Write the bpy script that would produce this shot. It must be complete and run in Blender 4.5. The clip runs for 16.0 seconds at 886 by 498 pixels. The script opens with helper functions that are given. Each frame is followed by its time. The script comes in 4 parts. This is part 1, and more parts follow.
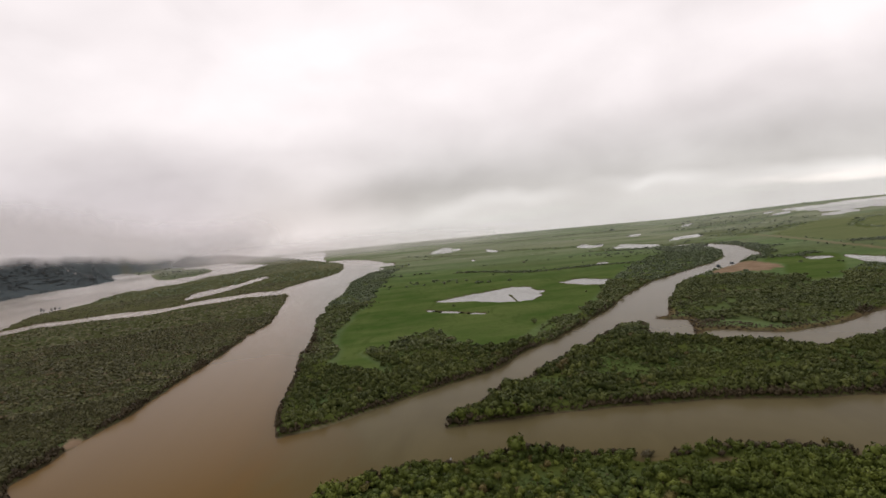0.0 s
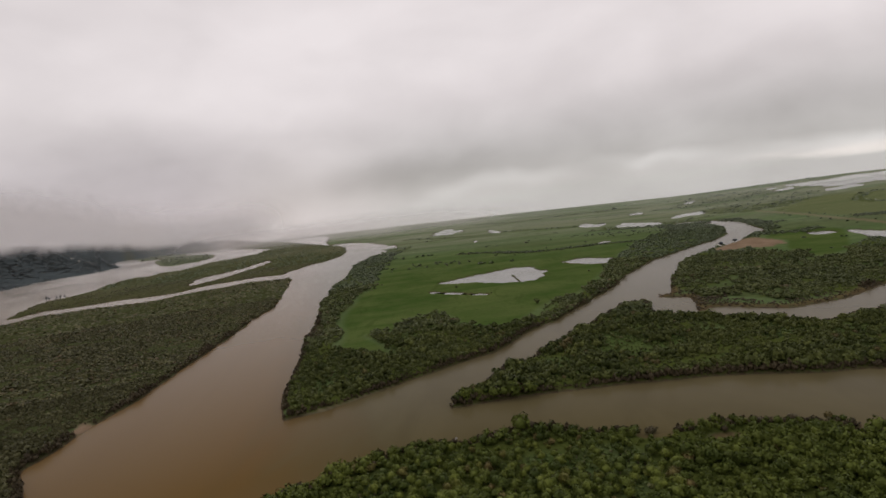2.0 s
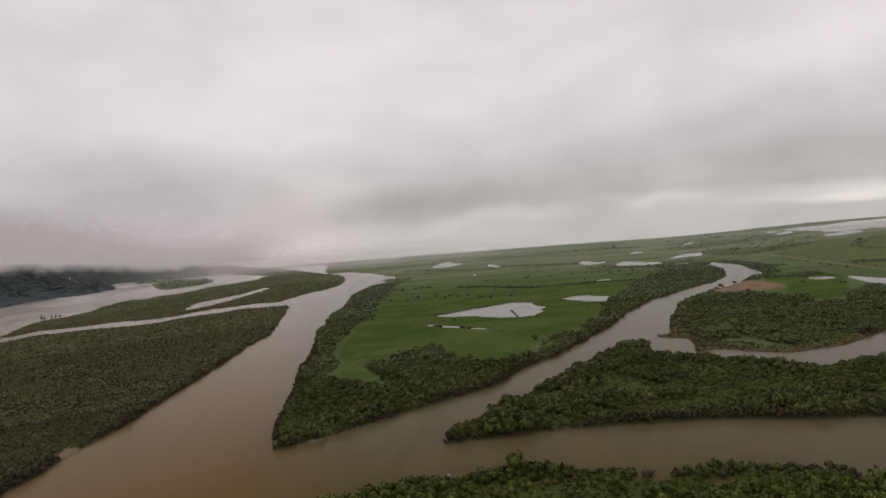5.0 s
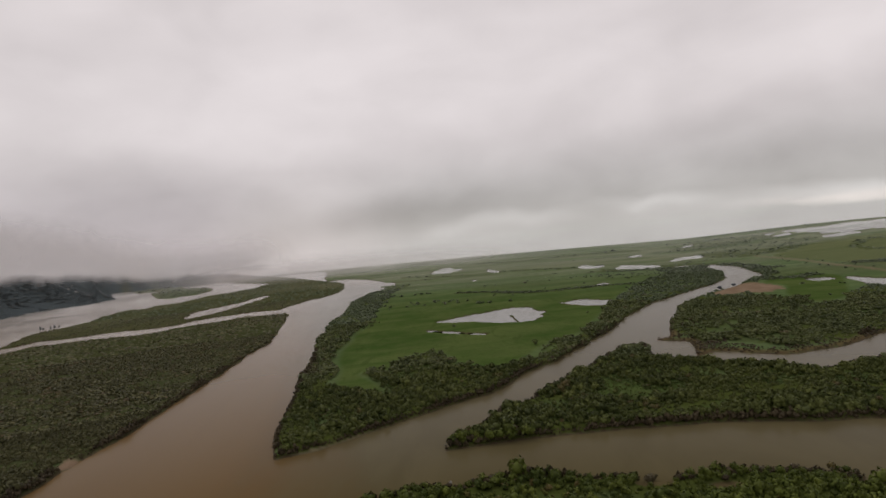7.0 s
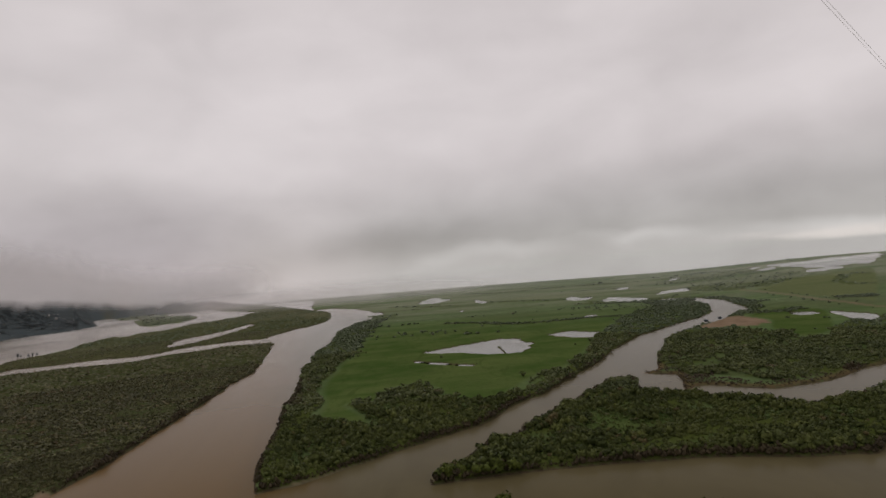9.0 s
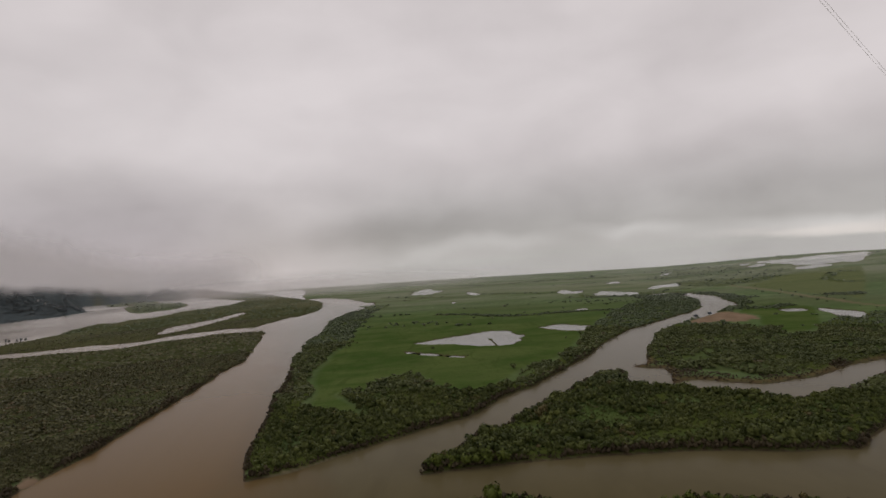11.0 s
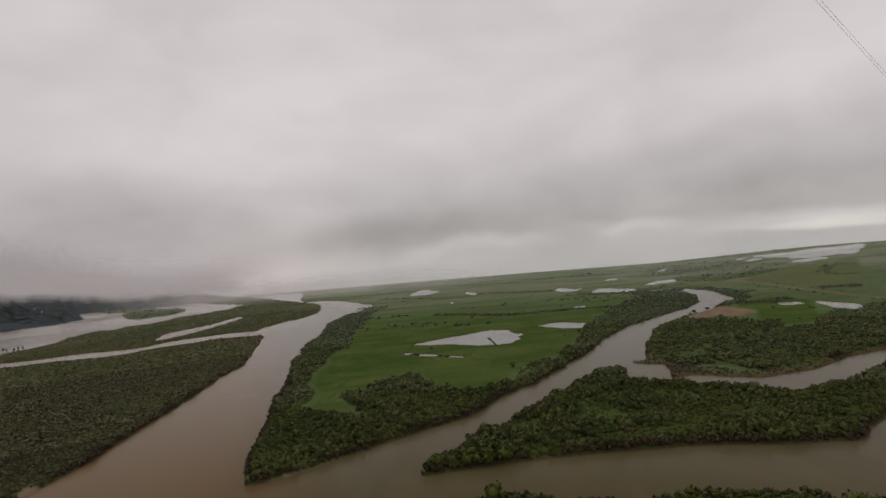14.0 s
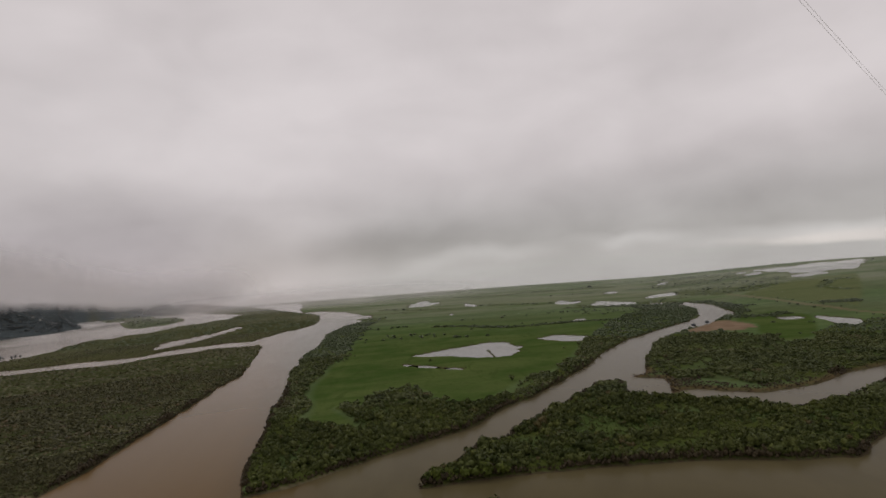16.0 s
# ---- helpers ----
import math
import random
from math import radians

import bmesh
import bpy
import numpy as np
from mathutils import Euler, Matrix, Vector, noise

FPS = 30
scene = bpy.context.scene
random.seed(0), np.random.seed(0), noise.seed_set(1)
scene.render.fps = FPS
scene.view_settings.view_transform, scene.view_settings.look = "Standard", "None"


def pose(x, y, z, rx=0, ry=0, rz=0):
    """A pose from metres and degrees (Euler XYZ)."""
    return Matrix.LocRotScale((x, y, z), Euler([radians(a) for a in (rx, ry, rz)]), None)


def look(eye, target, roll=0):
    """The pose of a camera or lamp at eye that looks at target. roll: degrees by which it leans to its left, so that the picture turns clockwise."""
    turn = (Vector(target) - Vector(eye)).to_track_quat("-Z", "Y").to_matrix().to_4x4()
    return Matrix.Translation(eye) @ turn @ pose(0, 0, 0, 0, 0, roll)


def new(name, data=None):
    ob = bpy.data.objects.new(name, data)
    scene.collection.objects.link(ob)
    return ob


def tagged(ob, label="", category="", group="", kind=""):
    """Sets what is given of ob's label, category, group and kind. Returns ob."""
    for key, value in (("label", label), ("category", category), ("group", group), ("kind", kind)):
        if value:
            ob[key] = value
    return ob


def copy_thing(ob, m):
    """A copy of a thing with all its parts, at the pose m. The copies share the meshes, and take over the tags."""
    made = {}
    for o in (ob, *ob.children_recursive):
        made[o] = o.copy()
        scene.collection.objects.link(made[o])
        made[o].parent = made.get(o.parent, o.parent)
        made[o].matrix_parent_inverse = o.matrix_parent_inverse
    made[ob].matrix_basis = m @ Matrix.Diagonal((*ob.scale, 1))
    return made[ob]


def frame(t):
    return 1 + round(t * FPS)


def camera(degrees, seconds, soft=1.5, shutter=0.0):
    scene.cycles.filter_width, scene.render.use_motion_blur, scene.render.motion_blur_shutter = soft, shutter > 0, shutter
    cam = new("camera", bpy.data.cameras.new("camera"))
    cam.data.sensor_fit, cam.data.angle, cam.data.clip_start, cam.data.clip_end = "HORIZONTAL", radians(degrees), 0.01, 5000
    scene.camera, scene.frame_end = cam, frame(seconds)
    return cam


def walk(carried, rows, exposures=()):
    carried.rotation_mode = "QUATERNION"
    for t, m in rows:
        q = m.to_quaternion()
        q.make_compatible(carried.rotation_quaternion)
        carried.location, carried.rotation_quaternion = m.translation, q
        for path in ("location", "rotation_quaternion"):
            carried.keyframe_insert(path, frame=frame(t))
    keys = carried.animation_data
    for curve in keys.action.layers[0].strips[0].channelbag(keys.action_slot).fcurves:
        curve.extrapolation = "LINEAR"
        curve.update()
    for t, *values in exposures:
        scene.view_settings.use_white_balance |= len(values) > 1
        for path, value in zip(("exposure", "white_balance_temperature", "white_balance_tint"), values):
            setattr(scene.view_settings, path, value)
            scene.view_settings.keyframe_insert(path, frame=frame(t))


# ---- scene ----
cam = camera(76.2, 16.0, soft=1.6)
EYE = 120.0
ROWS = [
    (0.0, -2.35, 5.42, -0.03),
    (0.5, 0.08, 5.41, -0.04),
    (1.0, -0.51, 5.78, 0.53),
    (1.5, -2.44, 6.35, 0.5),
    (2.0, -4.19, 6.36, 0.14),
    (2.5, -1.96, 5.94, 0.82),
    (3.0, -1.18, 4.55, 1.04),
    (3.5, -1.36, 6.16, 0.68),
    (4.0, -0.33, 5.01, 0.09),
    (6.5, -1.96, 4.29, 0.17),
    (7.0, -0.31, 5.15, 0.07),
    (7.5, 1.04, 3.64, -0.8),
    (8.0, 2.59, 4.57, -1.28),
    (8.5, 3.35, 3.97, -1.32),
    (9.0, 2.64, 4.46, -1.12),
    (9.5, 2.29, 3.53, -1.77),
    (10.0, 1.88, 3.4, -1.56),
    (12.5, 1.65, 3.8, -2.47),
    (13.0, 3.1, 3.98, -1.66),
    (13.5, 4.2, 4.3, -1.65),
    (14.0, 1.72, 4.65, -2.15),
    (14.5, 2.27, 3.42, -1.76),
    (15.0, 2.42, 3.67, -2.09),
    (15.5, 2.2, 4.24, -2.05),
    (16.0, 2.89, 4.17, -2.18),
]
EXPOSURES = [(0.0, 0.46), (0.5, 0.36), (1.5, 0.14), (3.5, 0.06), (7.0, 0.0), (9.0, -0.15), (12.5, -0.17), (16.0, -0.2)]
walk(cam, [(t, pose(0, 0, EYE, 90 + pitch, roll, yaw)) for t, pitch, roll, yaw in ROWS], EXPOSURES)


# ---- node helpers ----
class Tree:
    """Short-hand for building a node tree."""

    def __init__(self, nt):
        self.nt = nt
        nt.nodes.clear()

    def add(self, kind, **values):
        n = self.nt.nodes.new(kind)
        for k, v in values.items():
            if k == "op":
                n.operation = v
            elif k == "dims":
                n.noise_dimensions = v
            elif k == "blend":
                n.data_type, n.blend_type = "RGBA", v
            elif k == "attr":
                n.attribute_name = v
        return n

    def link(self, a, b):
        self.nt.links.new(a, b)

    def put(self, socket, v):
        if isinstance(v, bpy.types.NodeSocket):
            self.link(v, socket)
        else:
            socket.default_value = v

    def math(self, op, a, b=0.0, c=0.0, clamp=False):
        n = self.add("ShaderNodeMath", op=op)
        n.use_clamp = clamp
        for i, v in enumerate((a, b, c)):
            self.put(n.inputs[i], v)
        return n.outputs[0]

    def ramp(self, x, lo, hi, a=0.0, b=1.0):
        n = self.add("ShaderNodeMapRange")
        n.interpolation_type = "SMOOTHSTEP"
        for i, v in enumerate((x, lo, hi, a, b)):
            self.put(n.inputs[i], v)
        return n.outputs[0]

    def noise(self, vec, scale, detail=3.0, rough=0.55, warp=0.0):
        n = self.add("ShaderNodeTexNoise")
        self.put(n.inputs["Vector"], vec)
        self.put(n.inputs["Scale"], scale)
        self.put(n.inputs["Detail"], detail)
        self.put(n.inputs["Roughness"], rough)
        self.put(n.inputs["Distortion"], warp)
        return n.outputs["Fac"]

    def mix(self, f, a, b, blend="MIX"):
        n = self.add("ShaderNodeMix", blend=blend)
        self.put(n.inputs["Factor"], f)
        self.put(n.inputs[6], a if isinstance(a, bpy.types.NodeSocket) else (*a, 1))
        self.put(n.inputs[7], b if isinstance(b, bpy.types.NodeSocket) else (*b, 1))
        return n.outputs[2]

    def stretch(self, vec, sx, sy, sz):
        n = self.add("ShaderNodeVectorMath", op="MULTIPLY")
        self.link(vec, n.inputs[0])
        n.inputs[1].default_value = (sx, sy, sz)
        return n.outputs[0]


def material(name):
    m = bpy.data.materials.new(name)
    m.use_nodes = True
    t = Tree(m.node_tree)
    out = t.add("ShaderNodeOutputMaterial")
    bsdf = t.add("ShaderNodeBsdfPrincipled")
    t.link(bsdf.outputs[0], out.inputs[0])
    place = t.add("ShaderNodeTexCoord").outputs["Object"]
    return m, t, bsdf, place, out


# ---- sky: an overcast ceiling of low stratus ----
world = bpy.data.worlds.new("overcast_sky")
world.use_nodes = True
scene.world = world
w = Tree(world.node_tree)
SUN_UP, SUN_ROUND = radians(52), radians(-35)
sky = w.add("ShaderNodeTexSky")
sky.sky_type, sky.sun_disc, sky.sun_elevation, sky.sun_rotation = "NISHITA", False, SUN_UP, SUN_ROUND
way = w.add("ShaderNodeTexCoord").outputs["Generated"]
xyz = w.add("ShaderNodeSeparateXYZ")
w.link(way, xyz.inputs[0])
up = w.math("MAXIMUM", xyz.outputs[2], 0.0)
stray = w.add("ShaderNodeTexNoise")
stray.inputs["Scale"].default_value, stray.inputs["Detail"].default_value = 4.0, 5.0
w.link(way, stray.inputs["Vector"])
drift = w.add("ShaderNodeVectorMath", op="MULTIPLY_ADD")
w.link(stray.outputs["Color"], drift.inputs[0])
drift.inputs[1].default_value = (0.16, 0.16, 0.12)
w.link(way, drift.inputs[2])
shift = w.add("ShaderNodeVectorMath", op="SUBTRACT")
w.link(drift.outputs[0], shift.inputs[0])
shift.inputs[1].default_value = (0.08, 0.08, 0.06)
billow = shift.outputs[0]


def cloud_patch(at, wide, tall):
    """A soft-edged bank of cloud round a direction, 1 in its middle."""
    off = w.add("ShaderNodeVectorMath", op="SUBTRACT")
    w.link(billow, off.inputs[0])
    off.inputs[1].default_value = at
    size = w.add("ShaderNodeVectorMath", op="LENGTH")
    w.link(w.stretch(off.outputs[0], 1 / wide, 1 / wide, 1 / tall), size.inputs[0])
    return w.ramp(size.outputs["Value"], 1.0, 0.0)


banks = w.noise(w.stretch(way, 1.0, 1.0, 2.2), 2.1, 3.0, 0.5, 0.3)
puffs = w.noise(w.stretch(way, 1.0, 1.0, 1.7), 6.0, 5.0, 0.52, 0.3)
# the ceiling thins overhead and hangs darkest a little above the horizon
shade = w.math("ADD", w.ramp(up, 0.04, 0.25, 0.36, 0.86), w.math("MULTIPLY", w.math("SUBTRACT", banks, 0.5), 0.75))
shade = w.math("ADD", shade, w.ramp(up, 0.0, 0.06, 0.20, 0.0))
shade = w.math("ADD", shade, w.math("MULTIPLY", w.math("SUBTRACT", puffs, 0.5), 0.36))
PATCHES = [
    ((-0.43, 0.89, 0.122), 0.26, 0.075, -0.22),
    ((-0.60, 0.80, 0.067), 0.24, 0.060, -0.06),
    ((-0.067, 0.995, 0.064), 0.22, 0.045, -0.19),
    ((0.383, 0.913, 0.129), 0.28, 0.065, -0.20),
    ((0.55, 0.83, 0.087), 0.24, 0.045, -0.18),
    ((0.10, 0.995, 0.022), 0.19, 0.026, 0.24),
    ((0.36, 0.93, 0.035), 0.17, 0.018, 0.26),
    ((0.58, 0.81, 0.020), 0.22, 0.020, 0.34),
    ((-0.30, 0.953, -0.006), 0.06, 0.035, 0.45),
    ((-0.22, 0.97, 0.097), 0.20, 0.070, 0.14),
    ((0.62, 0.76, 0.24), 0.30, 0.110, 0.22),
]
for at, wide, tall, gain in PATCHES:
    shade = w.math("ADD", shade, w.math("MULTIPLY", cloud_patch(at, wide, tall), gain))
shade = w.math("MAXIMUM", w.math("MINIMUM", shade, 1.15), 0.0)
cloud = w.mix(shade, (0.335, 0.298, 0.290), (0.795, 0.730, 0.728))
# neutral grey low over the plain, a little mauve over the hills
level = w.ramp(up, 0.20, 0.02)
plain_side = w.math("MULTIPLY", level, w.ramp(xyz.outputs[0], -0.28, 0.02))
cloud = w.mix(plain_side, cloud, w.mix(1.0, cloud, (0.965, 1.015, 1.0), "MULTIPLY"))
hill_side = w.math("MULTIPLY", level, w.ramp(xyz.outputs[0], -0.25, -0.45))
cloud = w.mix(hill_side, cloud, w.mix(1.0, cloud, (0.985, 0.975, 1.03), "MULTIPLY"))
# a thinner break in the cloud low in the east, bright above a strip of blue-grey
gap_n = w.noise(w.stretch(way, 2.0, 2.0, 20.0), 2.2, 4.0, 0.5, 0.2)
east = w.ramp(xyz.outputs[0], 0.40, 0.58)
low = w.math("MULTIPLY", w.ramp(up, 0.002, 0.010), w.ramp(up, 0.036, 0.018))
gap = w.math("MULTIPLY", w.math("MULTIPLY", east, low), w.ramp(gap_n, 0.44, 0.62))
cloud = w.mix(w.math("MULTIPLY", gap, 0.75), cloud, (0.90, 0.83, 0.79))
clear = w.add("ShaderNodeVectorMath", op="SCALE")
w.link(sky.outputs[0], clear.inputs[0])
clear.inputs[3].default_value = 0.10
cloud = w.mix(0.05, cloud, clear.outputs[0])
ground = w.add("ShaderNodeBackground")
w.link(cloud, ground.inputs[0])
ground.inputs[1].default_value = 1.0
world_out = w.add("ShaderNodeOutputWorld")
w.link(ground.outputs[0], world_out.inputs[0])

sun_data = bpy.data.lights.new("sun", "SUN")
sun_data.energy, sun_data.angle, sun_data.color = 0.5, radians(25), (1.0, 0.93, 0.85)
sun = new("sun", sun_data)
sun.matrix_world = look((-300, 430, 700), (0, 0, 0))

# ---- plan of the shores, in metres ----
FAR_BANK = [(-1230, -450), (-1604, 2004), (-1672, 2168), (-1698, 2294), (-1658, 2321), (-1680, 2439), (-1635, 2464), (-1623, 2541), (-1641, 2651), (-1699, 2837), (-1696, 2891), (-1865, 3154), (-2142, 3589), (-2211, 3749), (-2224, 3849), (-2148, 3850), (-2073, 3851), (-2031, 3918), (-1917, 3923), (-1807, 3938), (-1736, 3954), (-1673, 4001), (-1671, 4238), (-1549, 4309)]
INNER = [(-1400, 4600), (-1000, 4600), (-618, 2882), (-502, 2750), (-396, 2586), (-307, 2390), (-234, 2143), (-172, 1939), (-123, 493), (-74, 428), (46, 510), (187, 752), (374, 1057), (550, 1258), (631, 1492)]
RIVER_BEND = [(657, 1626), (713, 1588), (728, 1458), (713, 1360), (678, 1247), (651, 1178), (617, 1136), (587, 1103), (541, 1047), (496, 1000), (462, 973), (430, 937), (397, 906), (367, 869), (332, 817), (295, 746), (271, 696), (242, 628), (228, 605), (219, 609), (220, 593), (239, 581), (240, 570), (234, 547), (220, 516), (224, 510), (237, 520), (252, 519), (265, 504), (280, 494), (291, 488), (315, 493), (353, 504), (381, 521), (399, 534), (417, 542), (780, 640)]
NEAR_BANK = [(900, 495), (630, 300), (390, 245), (183, 240), (179, 253), (165, 261), (149, 264), (135, 266), (121, 267), (99, 266), (85, 266), (77, 273), (61, 275), (48, 281), (36, 283), (23, 282), (11, 281), (-1, 277), (-9, 279), (-21, 281), (-32, 277), (-40, 272), (-50, 264), (-60, 261), (-71, 246), (-85, 241), (-112, 145), (-135, -90), (-142, -450)]
ISLE_SMALL = [(-1662, 3172), (-1675, 3258), (-1786, 3544), (-1760, 3598), (-1608, 3499), (-1425, 3313), (-1302, 3120), (-1227, 2954), (-1155, 2733), (-1148, 2547), (-1173, 2442), (-1255, 2450), (-1398, 2700)]
ISLE_STRIP = [(-861, 1068), (-900, 1150), (-962, 1282), (-976, 1350), (-968, 1399), (-971, 1467), (-986, 1561), (-1035, 1680), (-1046, 1740), (-1072, 1846), (-1050, 1889), (-998, 1861), (-1025, 1967), (-999, 2033), (-971, 2105), (-995, 2307), (-985, 2425), (-936, 2452), (-945, 2613), (-914, 2675), (-947, 2902), (-954, 3035), (-1050, 3190), (-1252, 3472), (-1425, 3768), (-1490, 4007), (-1466, 4093), (-1486, 4433), (-1406, 4532), (-788, 3195), (-576, 2709), (-486, 2519), (-417, 2298), (-382, 2099), (-356, 1889), (-356, 1740), (-370, 1644), (-392, 1598), (-396, 1541), (-402, 1489), (-413, 1457), (-412, 1393), (-434, 1376), (-474, 1374), (-530, 1342), (-577, 1298), (-590, 1244), (-609, 1206), (-638, 1194), (-685, 1194), (-725, 1182), (-758, 1159), (-796, 1147), (-833, 1134), (-839, 1070)]
SLOUGH = [(-642, 1355), (-670, 1479), (-678, 1565), (-661, 1647), (-652, 1748), (-642, 1872), (-646, 1987), (-612, 1900), (-606, 1789), (-605, 1665), (-609, 1547), (-609, 1436), (-615, 1370)]
ISLE_LEFT = [(-720, -375), (-880, 800), (-791, 980), (-784, 1050), (-735, 1059), (-695, 1079), (-647, 1089), (-602, 1094), (-582, 1110), (-566, 1143), (-550, 1171), (-529, 1190), (-493, 1220), (-463, 1268), (-439, 1268), (-397, 1257), (-366, 1247), (-354, 1233), (-333, 1148), (-304, 999), (-271, 847), (-269, 750), (-261, 647), (-257, 572), (-255, 517), (-251, 466), (-248, 426), (-249, 396), (-251, 378), (-253, 362), (-249, 337), (-249, 316), (-248, 301), (-215, 255), (-225, 215), (-285, -375)]
PENINSULA = [(-173, 1927), (-193, 1836), (-209, 1741), (-228, 1622), (-235, 1509), (-237, 1406), (-227, 1284), (-217, 1170), (-214, 1094), (-217, 1040), (-202, 898), (-189, 789), (-173, 701), (-163, 646), (-157, 601), (-154, 567), (-149, 528), (-142, 487), (-136, 452), (-133, 430), (-131, 409), (-127, 385), (-123, 368), (-117, 348), (-113, 341), (-109, 343), (-99, 346), (-90, 350), (-81, 357), (-72, 365), (-62, 375), (-48, 386), (-38, 395), (-26, 406), (-14, 416), (-1, 426), (12, 436), (26, 446), (42, 467), (54, 490), (73, 517), (95, 538), (115, 567), (163, 638), (202, 702), (242, 780), (273, 824), (326, 901), (392, 971), (465, 1044), (526, 1109), (589, 1204), (636, 1304), (664, 1403), (673, 1485), (652, 1597)]
SPIT = [(-13, 333), (-10, 333), (-5, 347), (1, 363), (13, 370), (25, 384), (35, 406), (53, 417), (73, 444), (101, 482), (133, 523), (168, 569), (187, 583), (195, 566), (186, 526), (197, 501), (216, 488), (232, 470), (246, 452), (260, 439), (272, 429), (292, 432), (315, 439), (340, 442), (421, 502), (485, 520), (480, 470), (420, 430), (276, 346), (264, 335), (251, 325), (242, 320), (231, 323), (207, 325), (178, 333), (147, 338), (113, 339), (79, 340), (44, 338), (10, 334), (-9, 331)]
MEADOW = [(-137, 1700), (-150, 1410), (-143, 1159), (-137, 985), (-136, 892), (-143, 845), (-139, 770), (-139, 709), (-133, 639), (-122, 591), (-116, 552), (-113, 514), (-99, 497), (-85, 487), (-72, 478), (-60, 481), (-70, 512), (-82, 534), (-90, 555), (-83, 562), (-68, 556), (-61, 571), (-62, 598), (-53, 617), (-38, 632), (-23, 634), (-10, 613), (-4, 581), (12, 552), (33, 534), (53, 525), (62, 539), (68, 557), (80, 577), (97, 610), (115, 636), (143, 660), (172, 710), (200, 771), (238, 863), (269, 938), (312, 1032), (374, 1153), (461, 1295), (545, 1408), (558, 1564), (465, 1624), (363, 1762), (207, 1954), (12, 2123), (-104, 1905)]
PONDS = [
    [(-16, 892), (-1, 911), (28, 934), (58, 966), (99, 989), (125, 995), (135, 961), (140, 932), (152, 904), (139, 862), (127, 851), (110, 821), (93, 822), (73, 829), (42, 856)],
    [(-33, 811), (-21, 801), (-20, 790), (-31, 800)],
    [(204, 996), (227, 1022), (248, 1024), (263, 996), (274, 986), (269, 938), (250, 922), (226, 938), (212, 968)],
    [(486, 2066), (520, 2101), (526, 2005), (568, 2046), (509, 1892), (466, 1888)],
    [(524, 1795), (564, 1847), (595, 1903), (618, 1828), (644, 1726), (637, 1675), (599, 1631), (551, 1684)],
    [(756, 1894), (831, 2003), (884, 2031), (912, 2025), (835, 1869), (798, 1879), (763, 1866)],
    [(-61, 2511), (-37, 2868), (22, 3063), (33, 2785), (71, 2737), (23, 2456), (-33, 2460)],
    [(170, 2409), (189, 2399), (204, 2212), (186, 2155), (173, 2271)],
    [(716, 1016), (712, 975), (720, 952), (716, 915), (665, 850), (661, 876), (684, 924), (701, 974)],
    [(660, 1034), (675, 1040), (687, 1027), (675, 1003), (653, 991), (646, 999)],
    [(1832, 2949), (1951, 2970), (2174, 3160), (2415, 3360), (2433, 3202), (2865, 3570), (1844, 2302), (1703, 2244), (1627, 2252), (1567, 2249), (1597, 2433), (1640, 2595)],
    [(1427, 2156), (1512, 2186), (1562, 2210), (1577, 2159), (1502, 2066), (1426, 2049), (1413, 2107)],
    [(332, 1272), (355, 1301), (367, 1295), (353, 1258), (339, 1256)],
    [(786, 2426), (851, 2523), (894, 2541), (814, 2399)],
    [(1208, 2867), (1313, 3055), (1337, 3039), (1230, 2824), (1193, 2804)],
    [(77, 1795), (88, 1824), (95, 1798), (86, 1755)],
    [(1680, 2974), (1805, 3138), (1792, 3067), (1667, 2868), (1631, 2856)],
    [(1545, 2642), (1651, 2773), (1687, 2743), (1595, 2608), (1528, 2560)],
    [(1839, 3130), (1987, 3250), (2027, 3183), (2104, 3202), (1961, 2961), (1852, 2910), (1804, 2938)],
    [(-14, 792), (15, 768), (15, 757), (-13, 779)],
    [(23, 759), (44, 741), (44, 731), (23, 747)],
]
BELTS = [
    [(189, 2194), (327, 2093), (443, 1955)],
    [(481, 1737), (528, 1616), (616, 1597)],
    [(32, 1371), (109, 1313), (176, 1229), (249, 1226), (327, 1237), (384, 1221)],
    [(172, 3267), (326, 3031), (645, 3093), (947, 3056), (1098, 3044)],
    [(-149, 2344), (-9, 2197)],
    [(957, 1718), (1068, 1801), (1203, 1868)],
    [(881, 1202), (927, 1183)],
    [(-89, 553), (-71, 521), (-52, 486)],
    [(586, 1072), (648, 1064), (703, 1082)],
]
SAND = [(427, 924), (462, 962), (520, 1028), (541, 1047), (561, 1026), (566, 981), (549, 926), (519, 900), (492, 893), (476, 907), (456, 904), (432, 901)]
EAST_WOOD = [(269, 692), (333, 809), (388, 886), (417, 909), (449, 891), (474, 919), (481, 883), (463, 827), (496, 819), (479, 742), (503, 726), (572, 809), (720, 900), (760, 860), (620, 640), (402, 542), (364, 520), (328, 515), (304, 508), (290, 531), (273, 550), (249, 564), (252, 587), (246, 626)]
EAST_GREEN = [(572, 1028), (656, 1105), (707, 1124), (720, 1044), (669, 953), (588, 831), (537, 771), (490, 748), (494, 803), (511, 858), (568, 954)]
DIRT_ROAD = [(903, 1638), (891, 1554), (871, 1425), (851, 1306), (830, 1201), (821, 1106), (808, 1036), (811, 894)]
EAST_FIELD = [(913, 1581), (1052, 1715), (1276, 1918), (1414, 1919), (1530, 1936), (912, 1150), (885, 1175), (871, 1241), (875, 1342)]
HEDGE = [(1387, 1756), (1316, 1758), (1239, 1688), (1133, 1565), (1113, 1493), (1100, 1437), (1138, 1444)]
NEAR_GLADE = [(24, 251), (37, 254), (50, 245), (57, 233), (38, 232), (24, 238)]
SPIT_GLADE = [(103, 431), (129, 462), (163, 465), (174, 424), (155, 399), (123, 387), (102, 398)]
